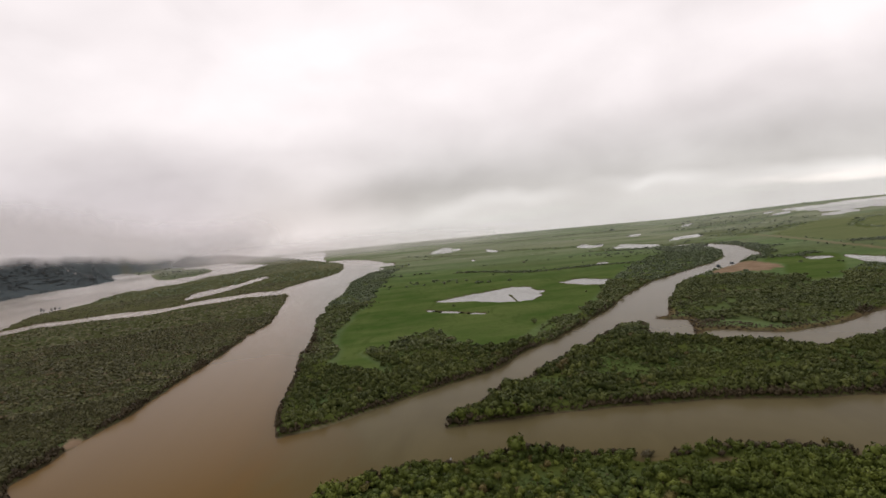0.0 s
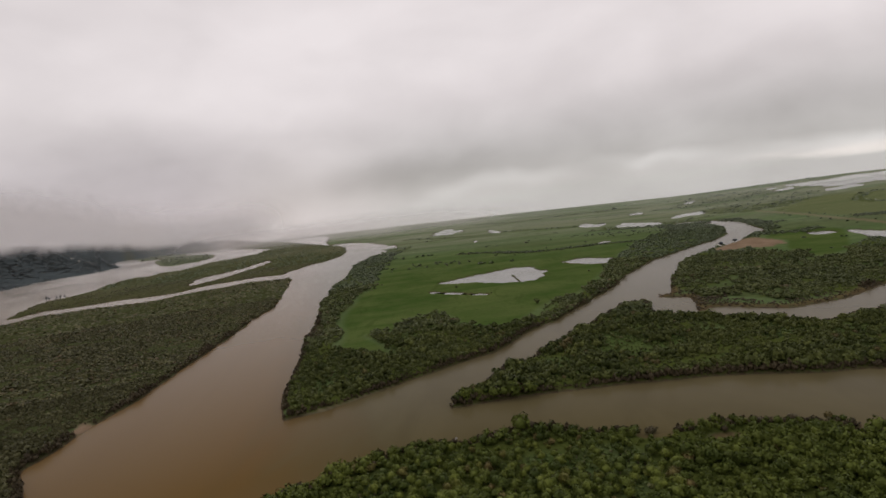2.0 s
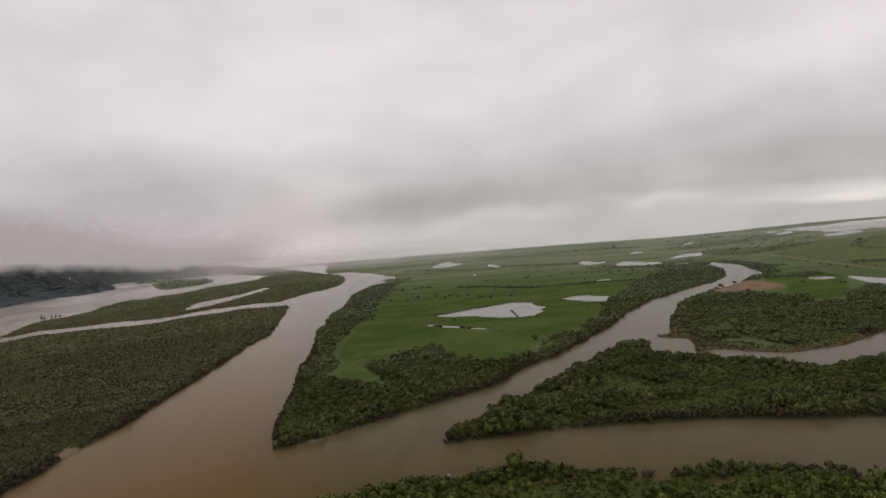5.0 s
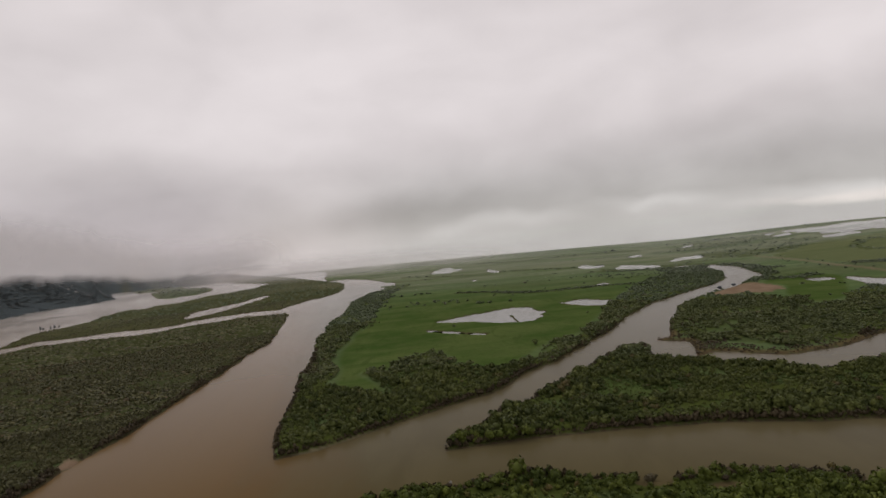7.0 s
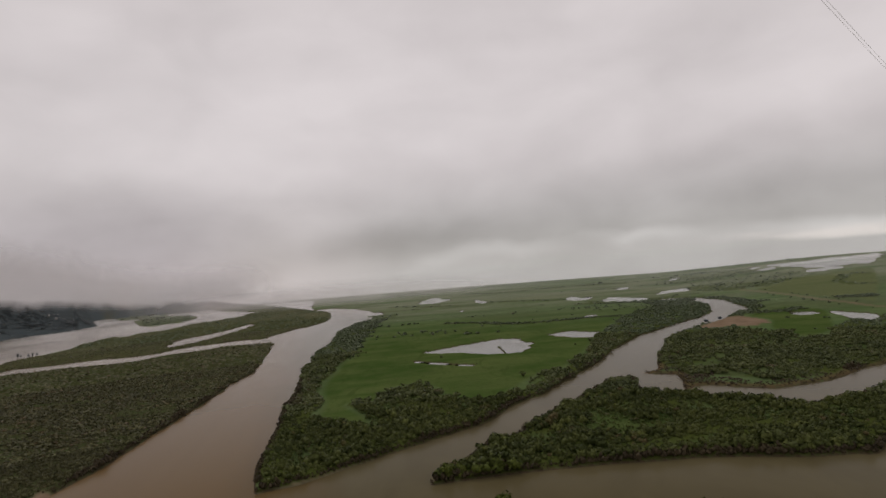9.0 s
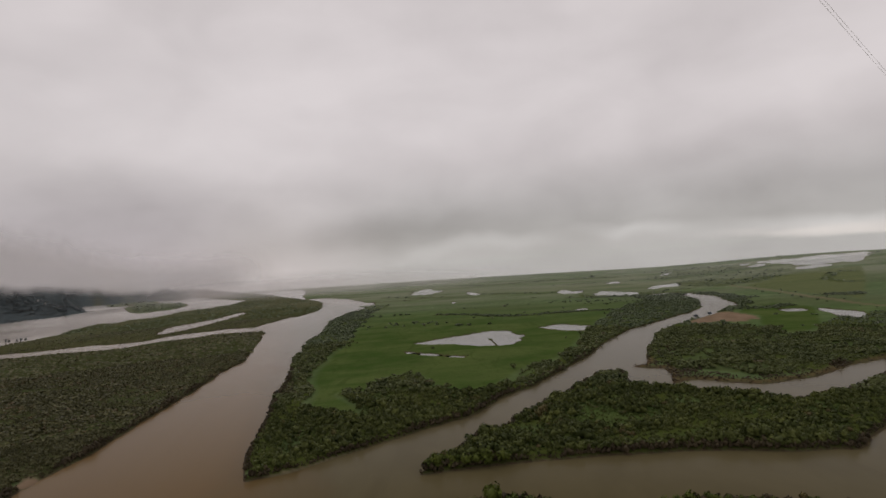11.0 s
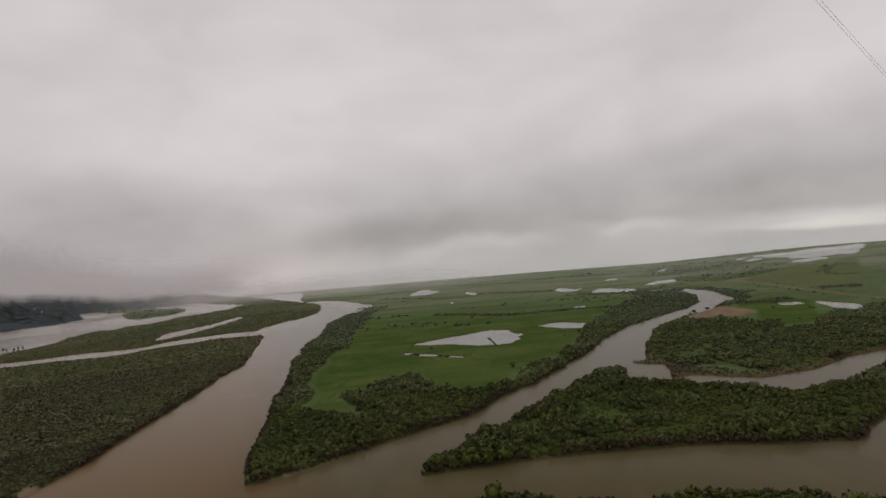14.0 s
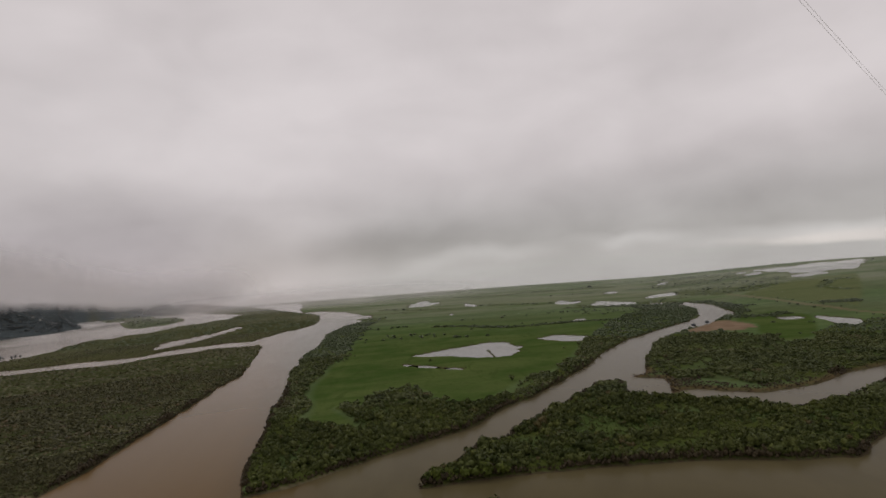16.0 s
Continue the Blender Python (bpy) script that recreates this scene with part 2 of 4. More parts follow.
DYKE = [(96, 937), (98, 819)]
BARE = [(89, 262), (116, 251)]
SCRUB = [(1127, 2883), (1587, 3355), (1734, 3069), (1482, 2408), (1292, 1913), (1078, 1758), (937, 1699), (871, 1853), (935, 2076)]
BEACH = [(-112, 341), (-99, 346), (-90, 351), (-81, 357), (-72, 365), (-62, 374), (-48, 385)]
TIP = (-115, 352)
MUD_SPIT = (-254, 363)
ISLE_SLIVER = [(-2100, 3783), (-2166, 3995), (-2046, 3945), (-1900, 3886), (-1750, 3746), (-1682, 3569), (-1839, 3651), (-1713, 3339), (-1762, 3301), (-1861, 3392)]


def smooth(points, closed=True, steps=4):
    """Points along a Catmull-Rom curve through the given ones."""
    p = np.array(points, float)
    if closed:
        a, b, c, d = np.roll(p, 1, 0), p, np.roll(p, -1, 0), np.roll(p, -2, 0)
    else:
        q = np.vstack([2 * p[0] - p[1], p, 2 * p[-1] - p[-2]])
        a, b, c, d = q[:-3], q[1:-2], q[2:-1], q[3:]
    u = (np.arange(steps) / steps)[None, :, None]
    a, b, c, d = (v[:, None, :] for v in (a, b, c, d))
    s = 0.5 * (2 * b + (c - a) * u + (2 * a - 5 * b + 4 * c - d) * u**2 + (3 * b - a - 3 * c + d) * u**3)
    s = s.reshape(-1, 2)
    return s if closed else np.vstack([s, p[-1:]])


def line_distance(x, y, line, closed):
    """Distance of each place from a line of points, and whether it lies inside."""
    best, inside = np.full(x.shape, 1e9), np.zeros(x.shape, bool)
    n = len(line)
    for i in range(n if closed else n - 1):
        (ax, ay), (bx, by) = line[i], line[(i + 1) % n]
        ex, ey = bx - ax, by - ay
        u = np.clip(((x - ax) * ex + (y - ay) * ey) / (ex * ex + ey * ey + 1e-9), 0, 1)
        best = np.minimum(best, (x - ax - u * ex) ** 2 + (y - ay - u * ey) ** 2)
        if closed and ey != 0:
            inside ^= ((ay > y) != (by > y)) & (x < ax + (y - ay) * ex / ey)
    return np.sqrt(best), inside


def inside_by(x, y, line, reach=80.0):
    """How far inside an outline each place lies (outside: minus), true up to about reach."""
    out = np.full(x.shape, -reach)
    lo, hi = line.min(0) - reach, line.max(0) + reach
    m = (x > lo[0]) & (x < hi[0]) & (y > lo[1]) & (y < hi[1])
    d, ins = line_distance(x[m], y[m], line, True)
    out[m] = np.where(ins, d, -d)
    return out


def fbm(x, y, size, octaves=3, seed=0):
    """Value noise of about -1 to 1 with features of that size."""
    total, amp, norm = np.zeros(x.shape), 1.0, 0.0
    rng = np.random.RandomState(100 + seed)
    table = rng.rand(256, 256)
    for _ in range(octaves):
        u, v = x / size + 37.3 * seed, y / size + 11.7 * seed
        i, j = np.floor(u).astype(int), np.floor(v).astype(int)
        f, g = u - i, v - j
        f, g = f * f * (3 - 2 * f), g * g * (3 - 2 * g)
        i0, i1, j0, j1 = i % 256, (i + 1) % 256, j % 256, (j + 1) % 256
        val = (table[i0, j0] * (1 - f) + table[i1, j0] * f) * (1 - g) + (table[i0, j1] * (1 - f) + table[i1, j1] * f) * g
        total += amp * (2 * val - 1)
        norm += amp
        amp, size, seed = amp * 0.5, size * 0.5, seed + 1
    return total / norm


def step(v, lo, hi):
    u = np.clip((v - lo) / (hi - lo), 0, 1)
    return u * u * (3 - 2 * u)


BASIN = smooth(FAR_BANK + INNER + RIVER_BEND + NEAR_BANK)
ISLES = [smooth(p) for p in (ISLE_SMALL, ISLE_STRIP, ISLE_LEFT, PENINSULA, SPIT, ISLE_SLIVER)]
POOLS = [smooth(p, True, 2) for p in PONDS + [SLOUGH]]
MEADOW_C, SAND_C, WOOD_C, GREEN_C, FIELD_C = (smooth(p) for p in (MEADOW, SAND, EAST_WOOD, EAST_GREEN, EAST_FIELD))
BELTS_C = [smooth(p, False) for p in BELTS]
GLADES = [smooth(NEAR_GLADE), smooth(SPIT_GLADE)]
ROAD_C, HEDGE_C, DYKE_C = smooth(DIRT_ROAD, False), smooth(HEDGE, False), np.array(DYKE, float)
BEACH_C, SCRUB_C = smooth(BEACH, False), smooth(SCRUB)


def shore(x, y):
    """Metres from the water's edge, plus on land; and metres outside the river basin."""
    r = np.hypot(x, y)
    basin = inside_by(x, y, BASIN, 1500.0)
    d = -basin
    for isle in ISLES:
        d = np.maximum(d, inside_by(x, y, isle, 200.0))
    ragged = 0.012 * r * fbm(x, y, 30.0, 3, 15) + 0.010 * r * fbm(x, y, 95.0, 2, 25)
    for pool in POOLS[:-1]:
        nxt = np.roll(pool, -1, 0)
        area = abs((pool[:, 0] * nxt[:, 1] - pool[:, 1] * nxt[:, 0]).sum()) / 2
        slim = min(1.0, area / np.hypot(*(nxt - pool).T).sum() / 22.0)
        d = np.minimum(d, -inside_by(x, y, pool, 200.0) + slim * ragged - 3.0 * (1 - slim))
    d = np.minimum(d, -inside_by(x, y, POOLS[-1], 200.0) + 0.25 * ragged - 5.0)
    lake = inside_by(x, y, POOLS[10], 200.0)
    d = np.where(lake > 0, np.maximum(d, 260.0 * (fbm(x, y * 5.0, 1100.0, 3, 57) - 0.40)), d)
    d = np.maximum(d, 1.9 - line_distance(x, y, DYKE_C, False)[0])
    d = np.maximum(d, 6.0 - np.hypot(x - MUD_SPIT[0] + 3, (y - MUD_SPIT[1]) * 0.6) + 3.0 * fbm(x, y, 5.0, 2, 23))
    rough = np.clip(r * 0.0035, 0.8, 6.0)
    return d + rough * fbm(x, y, 16.0, 3, 5) + 1.4 * rough * fbm(x, y, 70.0, 2, 9) * (r > 500), -basin


def hills(x, y, outside):
    far = (x < -1000) & (y > -300) & (x < -0.22 * y - 450)
    round_ = np.degrees(np.arctan2(x, y))
    crest = np.interp(round_, (-60, -36, -30, -26, -20), (178, 162, 122, 84, 40))
    foot = np.where(round_ < -32, 420, 170)
    h = step(outside, 8, foot) * (crest + 6 * fbm(x, y, 700.0, 3, 21)) * step(x + 0.22 * y + 450, 0, -320)
    return np.where(far, h, 0.0)


def rise(x, y):
    """The plain climbs a little towards the lake in the east."""
    return 46.0 * step(np.degrees(np.arctan2(x, y)), 20, 38) * step(np.degrees(np.arctan2(x, y)), 100, 60) * np.clip((np.hypot(x, y) - 1300) / 1900, 0, 1)


def relief(x, y):
    d, outside = shore(x, y)
    r = np.hypot(x, y)
    w = 1.3 + 0.0035 * r
    z = np.where(d > 0, 1.9 * (1 - np.exp(-np.maximum(d, 0) / w)), -1.6 * (1 - np.exp(np.minimum(d, 0) / w)))
    z = z + np.where(d > 0, 0.35 * fbm(x, y, 35.0, 3, 3) * np.clip(d / 12, 0, 1), 0)
    return z + hills(x, y, outside) + rise(x, y), d, outside


def woods(x, y, d, outside):
    """How thickly trees stand, 0 to 1."""
    r = np.hypot(x, y)
    n1, n2 = fbm(x, y, 60.0, 3, 31), fbm(x, y * 3.2, 560.0, 4, 41)
    fringe = (d > 0) & (d < 10 + 12 * n1)
    isle = [inside_by(x, y, p, 60.0) for p in ISLES]
    meadow = inside_by(x, y, MEADOW_C, 80.0)
    # open plain: ragged belts of scrub
    k = 0.65 * step(n2, 0.36, 0.46) * (r > 1050)
    k = np.maximum(k, 0.75 * (outside > 0) * (outside < 34 + 22 * n1) * (y > 640) * (x > 0))
    k = np.where(np.maximum(isle[0], isle[5]) > 0, 0.8 * step(np.maximum(isle[0], isle[5]), 4, 25), k)
    k = np.where(isle[1] > 0, np.maximum(0.55 + 0.4 * step(fbm(x * 0.8 + y * 0.5, y * 0.3 - x * 1.6, 190.0, 3, 83), -0.15, 0.3), 0.8 * fringe), k)
    k = np.where(isle[2] > 0, 1.0 - 0.15 * (isle[2] > 18) * step(fbm(x, y * 1.5, 50.0, 3, 95), 0.1, 0.35), k)
    thin = step(fbm(x, y * 1.7, 42.0, 3, 91), 0.08, 0.30)
    k = np.where((isle[3] > 0) & (y < 1900), 1.0 - 0.8 * thin * (isle[3] > 22), k)
    edge = meadow + np.where(r < 800, 5, 10) * (n1 + fbm(x, y, 24.0, 2, 33)) + 3.0
    belt = step(fbm(x, y * 3.5, 380.0, 3, 47), 0.15, 0.35) * step(r, 1050, 1150)
    k = np.where((meadow > -40) & (edge > 0), 0.0006 + 0.06 * belt + np.where(r < 800, 0.35, 0.45) * step(edge, np.where(r < 800, 6, 16), 0) * step(fbm(x, y, 14.0, 2, 37), -0.1, 0.3), k)
    k = np.where(isle[4] > 0, 1.0 - 0.7 * thin * (isle[4] > 14), k)
    near = (outside > 0) & (r < 480) & (y < 345)
    k = np.where(near, 1.0 - 0.5 * step(fbm(x, y, 34.0, 2, 77), 0.2, 0.45), k)
    for g in GLADES:
        k = np.where(inside_by(x, y, g, 30.0) + 8 * n1 > 0, 0.4 * k, k)
    east = inside_by(x, y, WOOD_C, 80.0) + 10 * n1
    k = np.where(east > 0, 1.0 - 0.7 * thin, k)
    k = np.where((inside_by(x, y, GREEN_C, 50.0) + 8 * n1 > 0) & (east < 0), 0.01, k)
    k = np.where(inside_by(x, y, SAND_C, 50.0) > -2, 0.0, k)
    k = np.where(inside_by(x, y, SCRUB_C, 200.0) + 120 * n2 > 0, np.maximum(k, 0.25 + 0.5 * step(n2 + n1, -0.2, 0.3)), k)
    k = np.where(inside_by(x, y, FIELD_C, 50.0) > 0, 0.0015, k)
    k = np.where(line_distance(x, y, HEDGE_C, False)[0] < 16, 0.9, k)
    road = line_distance(x, y, ROAD_C, False)[0]
    k = np.where(road < 9, 0.0, np.where((road < 30) & (road > 15), np.maximum(k, 0.05), k))
    for belt_line in BELTS_C:
        away = line_distance(x, y, belt_line, False)[0]
        k = np.where((away < np.where(r < 700, 0.006, 0.011) * r * (1 + 0.9 * n1)) & (d > 3), np.maximum(k, 0.95), k)
    lake = inside_by(x, y, POOLS[10], 700.0)
    k = np.where(lake > -120, np.where(lake > -40, 0.0, 0.3 * k), k)
    k = np.where(line_distance(x, y, BEACH_C, False)[0] < 1.6, 0.0, k)
    k = np.where(np.hypot(x - TIP[0], y - TIP[1]) < 6, 0.0, k)
    dyke = line_distance(x, y, DYKE_C, False)[0]
    k = np.where(dyke < 9, 0.0, k)
    k = np.where((x < -1000) & (outside > 4) & (x < -0.22 * y - 450), 1.0, k)
    for bx, by in BARE:
        k = np.where(np.hypot((x - bx) * 0.6, y - by) + 3 * n1 < 5.5, 0.0, k)
    return np.where(np.hypot(x - MUD_SPIT[0], (y - MUD_SPIT[1]) * 0.6) < 6, 0.0, k)


HILLSIDE = lambda x, y, o: (o > 0) & (x < -1000) & (x < -0.22 * y - 450)
PLAIN = lambda x, y, d, o: woods(x, y, d, o) * ~HILLSIDE(x, y, o)


# ---- materials ----
def ground_material():
    m, t, bsdf, place, out = material("river_plain_ground")
    mask = {}
    for name in ("wet", "wood", "sand", "field", "lush", "reeds", "sedge", "hill", "isle"):
        a = t.add("ShaderNodeAttribute", attr=name)
        mask[name] = a.outputs["Fac"]
    big = t.noise(place, 0.004, 4.0, 0.6, 0.4)
    belts = t.noise(t.stretch(place, 0.35, 1.4, 1.0), 0.009, 5.0, 0.6, 0.6)
    mid = t.noise(place, 0.045, 4.0, 0.6)
    tracks = t.noise(t.stretch(place, 1.0, 0.22, 1.0), 0.05, 3.0, 0.5, 1.2)
    fine = t.noise(place, 0.7, 3.0, 0.6)
    # these open plain grass colours are lifted too, towards a hazy grey-green
    grass = t.mix(t.ramp(belts, 0.35, 0.68), (0.074, 0.114, 0.044), (0.108, 0.148, 0.062))
    grass = t.mix(t.ramp(big, 0.42, 0.7), grass, (0.084, 0.106, 0.050))
    grass = t.mix(t.ramp(mid, 0.45, 0.75, 0.0, 0.6), grass, (0.050, 0.066, 0.023))
    sward = t.noise(t.stretch(place, 0.6, 1.0, 1.0), 0.011, 4.0, 0.6, 0.8)
    meadow = t.mix(t.ramp(sward, 0.36, 0.66), (0.044, 0.078, 0.018), (0.082, 0.112, 0.034))
    meadow = t.mix(t.ramp(mid, 0.42, 0.72, 0.0, 0.75), meadow, (0.070, 0.094, 0.030))
    meadow = t.mix(t.ramp(tracks, 0.58, 0.66, 0.0, 0.45), meadow, (0.040, 0.064, 0.016))
    tufts = t.noise(place, 0.22, 3.0, 0.65)
    meadow = t.mix(t.ramp(tufts, 0.50, 0.72, 0.0, 0.5), meadow, (0.040, 0.058, 0.018))
    grass = t.mix(mask["lush"], grass, meadow)
    # far ground paled in belts: distance haze put into the colour
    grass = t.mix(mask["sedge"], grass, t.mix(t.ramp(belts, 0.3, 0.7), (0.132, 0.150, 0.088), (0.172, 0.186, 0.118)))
    grass = t.mix(mask["field"], grass, t.mix(t.ramp(belts, 0.3, 0.7), (0.088, 0.108, 0.040), (0.108, 0.124, 0.050)))
    grass = t.mix(mask["reeds"], grass, t.mix(t.ramp(mid, 0.3, 0.7), (0.085, 0.062, 0.032), (0.110, 0.088, 0.042)))
    floor = t.mix(t.ramp(fine, 0.35, 0.7), (0.042, 0.056, 0.013), (0.068, 0.082, 0.022))
    floor = t.mix(mask["isle"], floor, t.mix(t.ramp(fine, 0.35, 0.7), (0.037, 0.043, 0.017), (0.059, 0.066, 0.028)))
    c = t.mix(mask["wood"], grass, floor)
    # hill ground takes a blue-grey that paints in the haze before it
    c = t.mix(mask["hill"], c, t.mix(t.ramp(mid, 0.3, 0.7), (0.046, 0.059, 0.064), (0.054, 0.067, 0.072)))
    sand = t.mix(t.ramp(mid, 0.3, 0.7), (0.165, 0.118, 0.078), (0.225, 0.165, 0.115))
    c = t.mix(mask["sand"], c, sand)
    mud = t.mix(t.ramp(fine, 0.3, 0.7), (0.044, 0.031, 0.022), (0.082, 0.058, 0.040))
    c = t.mix(mask["wet"], c, mud)
    c = t.mix(t.ramp(fine, 0.3, 0.75, 0.0, 0.3), c, t.mix(1.0, c, (0.6, 0.6, 0.55), "MULTIPLY"))
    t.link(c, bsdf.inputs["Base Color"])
    bsdf.inputs["Roughness"].default_value = 0.95
    bsdf.inputs["Specular IOR Level"].default_value = 0.0
    bump = t.add("ShaderNodeBump")
    bump.inputs["Strength"].default_value, bump.inputs["Distance"].default_value = 0.6, 0.5
    t.link(t.noise(place, 0.35, 5.0, 0.65), bump.inputs["Height"])
    t.link(bump.outputs[0], bsdf.inputs["Normal"])
    return m


def pond_material():
    """Shallow flood water over pale silt, ruffled by wind."""
    m, t, bsdf, place, out = material("shallow_pond_water")
    n = t.noise(t.stretch(place, 1.0, 0.4, 1.0), 0.03, 4.0, 0.6, 0.5)
    t.link(t.mix(t.ramp(n, 0.3, 0.7), (0.080, 0.080, 0.062), (0.115, 0.113, 0.090)), bsdf.inputs["Base Color"])
    t.link(t.ramp(n, 0.3, 0.7, 0.10, 0.20), bsdf.inputs["Roughness"])
    bsdf.inputs["IOR"].default_value = 1.33
    return m


def water_material():
    m, t, bsdf, place, out = material("silty_river_water")
    pos = t.add("ShaderNodeSeparateXYZ")
    t.link(place, pos.inputs[0])
    swirl = t.noise(t.stretch(place, 1.0, 0.35, 1.0), 0.02, 5.0, 0.6, 1.0)
    # the silty main stream meets the clearer side stream along a wavering line
    across = t.math("ADD", pos.outputs[0], t.math("MULTIPLY", pos.outputs[1], 0.22))
    across = t.math("ADD", across, t.math("MULTIPLY", t.math("SUBTRACT", swirl, 0.5), 90.0))
    side = t.math("MULTIPLY", t.ramp(across, -75.0, 25.0), t.ramp(pos.outputs[1], 2600.0, 1700.0))
    streak = t.noise(t.stretch(place, 1.0, 0.25, 1.0), 0.005, 4.0, 0.55, 0.8)
    silt = t.mix(t.ramp(streak, 0.35, 0.65), (0.106, 0.064, 0.023), (0.124, 0.078, 0.030))
    clear = t.mix(t.ramp(swirl, 0.3, 0.7), (0.080, 0.067, 0.033), (0.094, 0.079, 0.040))
    body, gloss, both = t.add("ShaderNodeBsdfDiffuse"), t.add("ShaderNodeBsdfGlossy"), t.add("ShaderNodeMixShader")
    t.link(t.mix(side, silt, clear), body.inputs["Color"])
    t.link(t.ramp(streak, 0.3, 0.7, 0.20, 0.27), gloss.inputs["Roughness"])
    bump = t.add("ShaderNodeBump")
    bump.inputs["Strength"].default_value, bump.inputs["Distance"].default_value = 0.10, 0.25
    t.link(t.noise(place, 0.45, 4.0, 0.6, 0.3), bump.inputs["Height"])
    t.link(bump.outputs[0], gloss.inputs["Normal"])
    fresnel = t.add("ShaderNodeFresnel")
    fresnel.inputs["IOR"].default_value = 1.33
    t.link(t.math("MULTIPLY_ADD", fresnel.outputs[0], 1.02, -0.104, clamp=True), both.inputs[0])
    t.link(body.outputs[0], both.inputs[1])
    t.link(gloss.outputs[0], both.inputs[2])
    t.link(both.outputs[0], out.inputs[0])
    return m


def leaf_material(name, dark, light, odd, spread=0.4):
    """Foliage: each clump of leaves and each tree has its own green."""
    m, t, bsdf, place, out = material(name)
    geo = t.add("ShaderNodeNewGeometry")
    tint = t.add("ShaderNodeAttribute", attr="tint").outputs["Fac"]
    own = t.add("ShaderNodeObjectInfo").outputs["Random"]
    own = t.math("FRACT", t.math("ADD", own, tint))
    c = t.mix(own, dark, light)
    c = t.mix(t.ramp(own, 0.93, 0.98), c, odd)
    speck = t.ramp(geo.outputs["Random Per Island"], 0.0, 1.0, 1.0 - spread, 1.0 + spread)
    n = t.add("ShaderNodeVectorMath", op="SCALE")
    t.link(c, n.inputs[0])
    t.link(speck, n.inputs[3])
    t.link(n.outputs[0], bsdf.inputs["Base Color"])
    bsdf.inputs["Roughness"].default_value = 0.6
    bsdf.inputs["Specular IOR Level"].default_value = 0.12
    return m


def plain_material(name, a, b, scale, rough=0.9, metal=0.0):
    m, t, bsdf, place, out = material(name)
    t.link(t.mix(t.ramp(t.noise(place, scale, 4.0, 0.6), 0.3, 0.7), a, b), bsdf.inputs["Base Color"])
    bsdf.inputs["Roughness"].default_value, bsdf.inputs["Metallic"].default_value = rough, metal
    return m


GROUND, WATER, POND = ground_material(), water_material(), pond_material()
LEAVES = leaf_material("willow_leaves", (0.036, 0.047, 0.012), (0.104, 0.118, 0.031), (0.094, 0.076, 0.032), 0.16)
LEAVES_NEAR = leaf_material("fresh_willow_leaves", (0.036, 0.052, 0.009), (0.112, 0.134, 0.023), (0.100, 0.080, 0.028), 0.22)
LEAVES_OLIVE = leaf_material("olive_willow_leaves", (0.050, 0.050, 0.021), (0.098, 0.096, 0.040), (0.098, 0.074, 0.038), 0.18)
# willow green slightly greyed, imitating haze over the middle distance
LEAVES_MID_HAZE = leaf_material("hazed_willow_leaves", (0.042, 0.054, 0.019), (0.098, 0.112, 0.040), (0.090, 0.076, 0.038), 0.14)
LEAVES_LOW = leaf_material("young_willow_leaves", (0.062, 0.086, 0.020), (0.096, 0.126, 0.032), (0.090, 0.084, 0.034), 0.18)
# scrub green paled and greyed: distance haze put into the leaf colour
LEAVES_FAR = leaf_material("hazed_scrub_leaves", (0.060, 0.080, 0.040), (0.090, 0.112, 0.056), (0.088, 0.088, 0.052), 0.10)
# forest green shifted to blue-grey to carry the haze over the hills
LEAVES_HAZE_BLUE = leaf_material("haze_blue_leaves", (0.047, 0.060, 0.068), (0.054, 0.067, 0.075), (0.054, 0.066, 0.068), 0.03)
BARK = plain_material("willow_bark", (0.10, 0.065, 0.045), (0.19, 0.14, 0.10), 3.0)
# brown of the shrubs and reeds; its dark tone also paints the shaded bank
DRY_SHADE = leaf_material("dry_brown_shade_leaves", (0.040, 0.031, 0.018), (0.066, 0.052, 0.028), (0.060, 0.054, 0.028), 0.2)
CABLE = plain_material("weathered_aluminium", (0.72, 0.71, 0.70), (0.80, 0.78, 0.77), 2.0, 0.6, 0.0)
PLASTER = plain_material("grey_plaster", (0.26, 0.25, 0.23), (0.36, 0.35, 0.33), 0.8)
WHITE = plain_material("weathered_white_paint", (0.50, 0.49, 0.46), (0.68, 0.67, 0.64), 4.0, 0.6)


def mesh_object(name, co, faces_by_size, mats, attrs=None, index=None):
    """A mesh object out of arrays: co (n, 3), faces_by_size: list of (m, k) arrays."""
    me = bpy.data.meshes.new(name)
    loops = np.concatenate([f.ravel() for f in faces_by_size]).astype(np.int32)
    sizes = np.concatenate([np.full(len(f), f.shape[1]) for f in faces_by_size]).astype(np.int32)
    starts = np.concatenate([[0], np.cumsum(sizes)[:-1]]).astype(np.int32)
    me.vertices.add(len(co))
    me.vertices.foreach_set("co", np.ascontiguousarray(co, np.float32).ravel())
    me.loops.add(len(loops))
    me.loops.foreach_set("vertex_index", loops)
    me.polygons.add(len(sizes))
    me.polygons.foreach_set("loop_start", starts)
    me.polygons.foreach_set("loop_total", sizes)
    if index is not None:
        me.polygons.foreach_set("material_index", index.astype(np.int32))
    for key, values in (attrs or {}).items():
        me.attributes.new(key, "FLOAT", "POINT").data.foreach_set("value", np.ascontiguousarray(values, np.float32))
    for mat in mats:
        me.materials.append(mat)
    me.update(calc_edges=True)
    me.validate()
    return new(name, me)


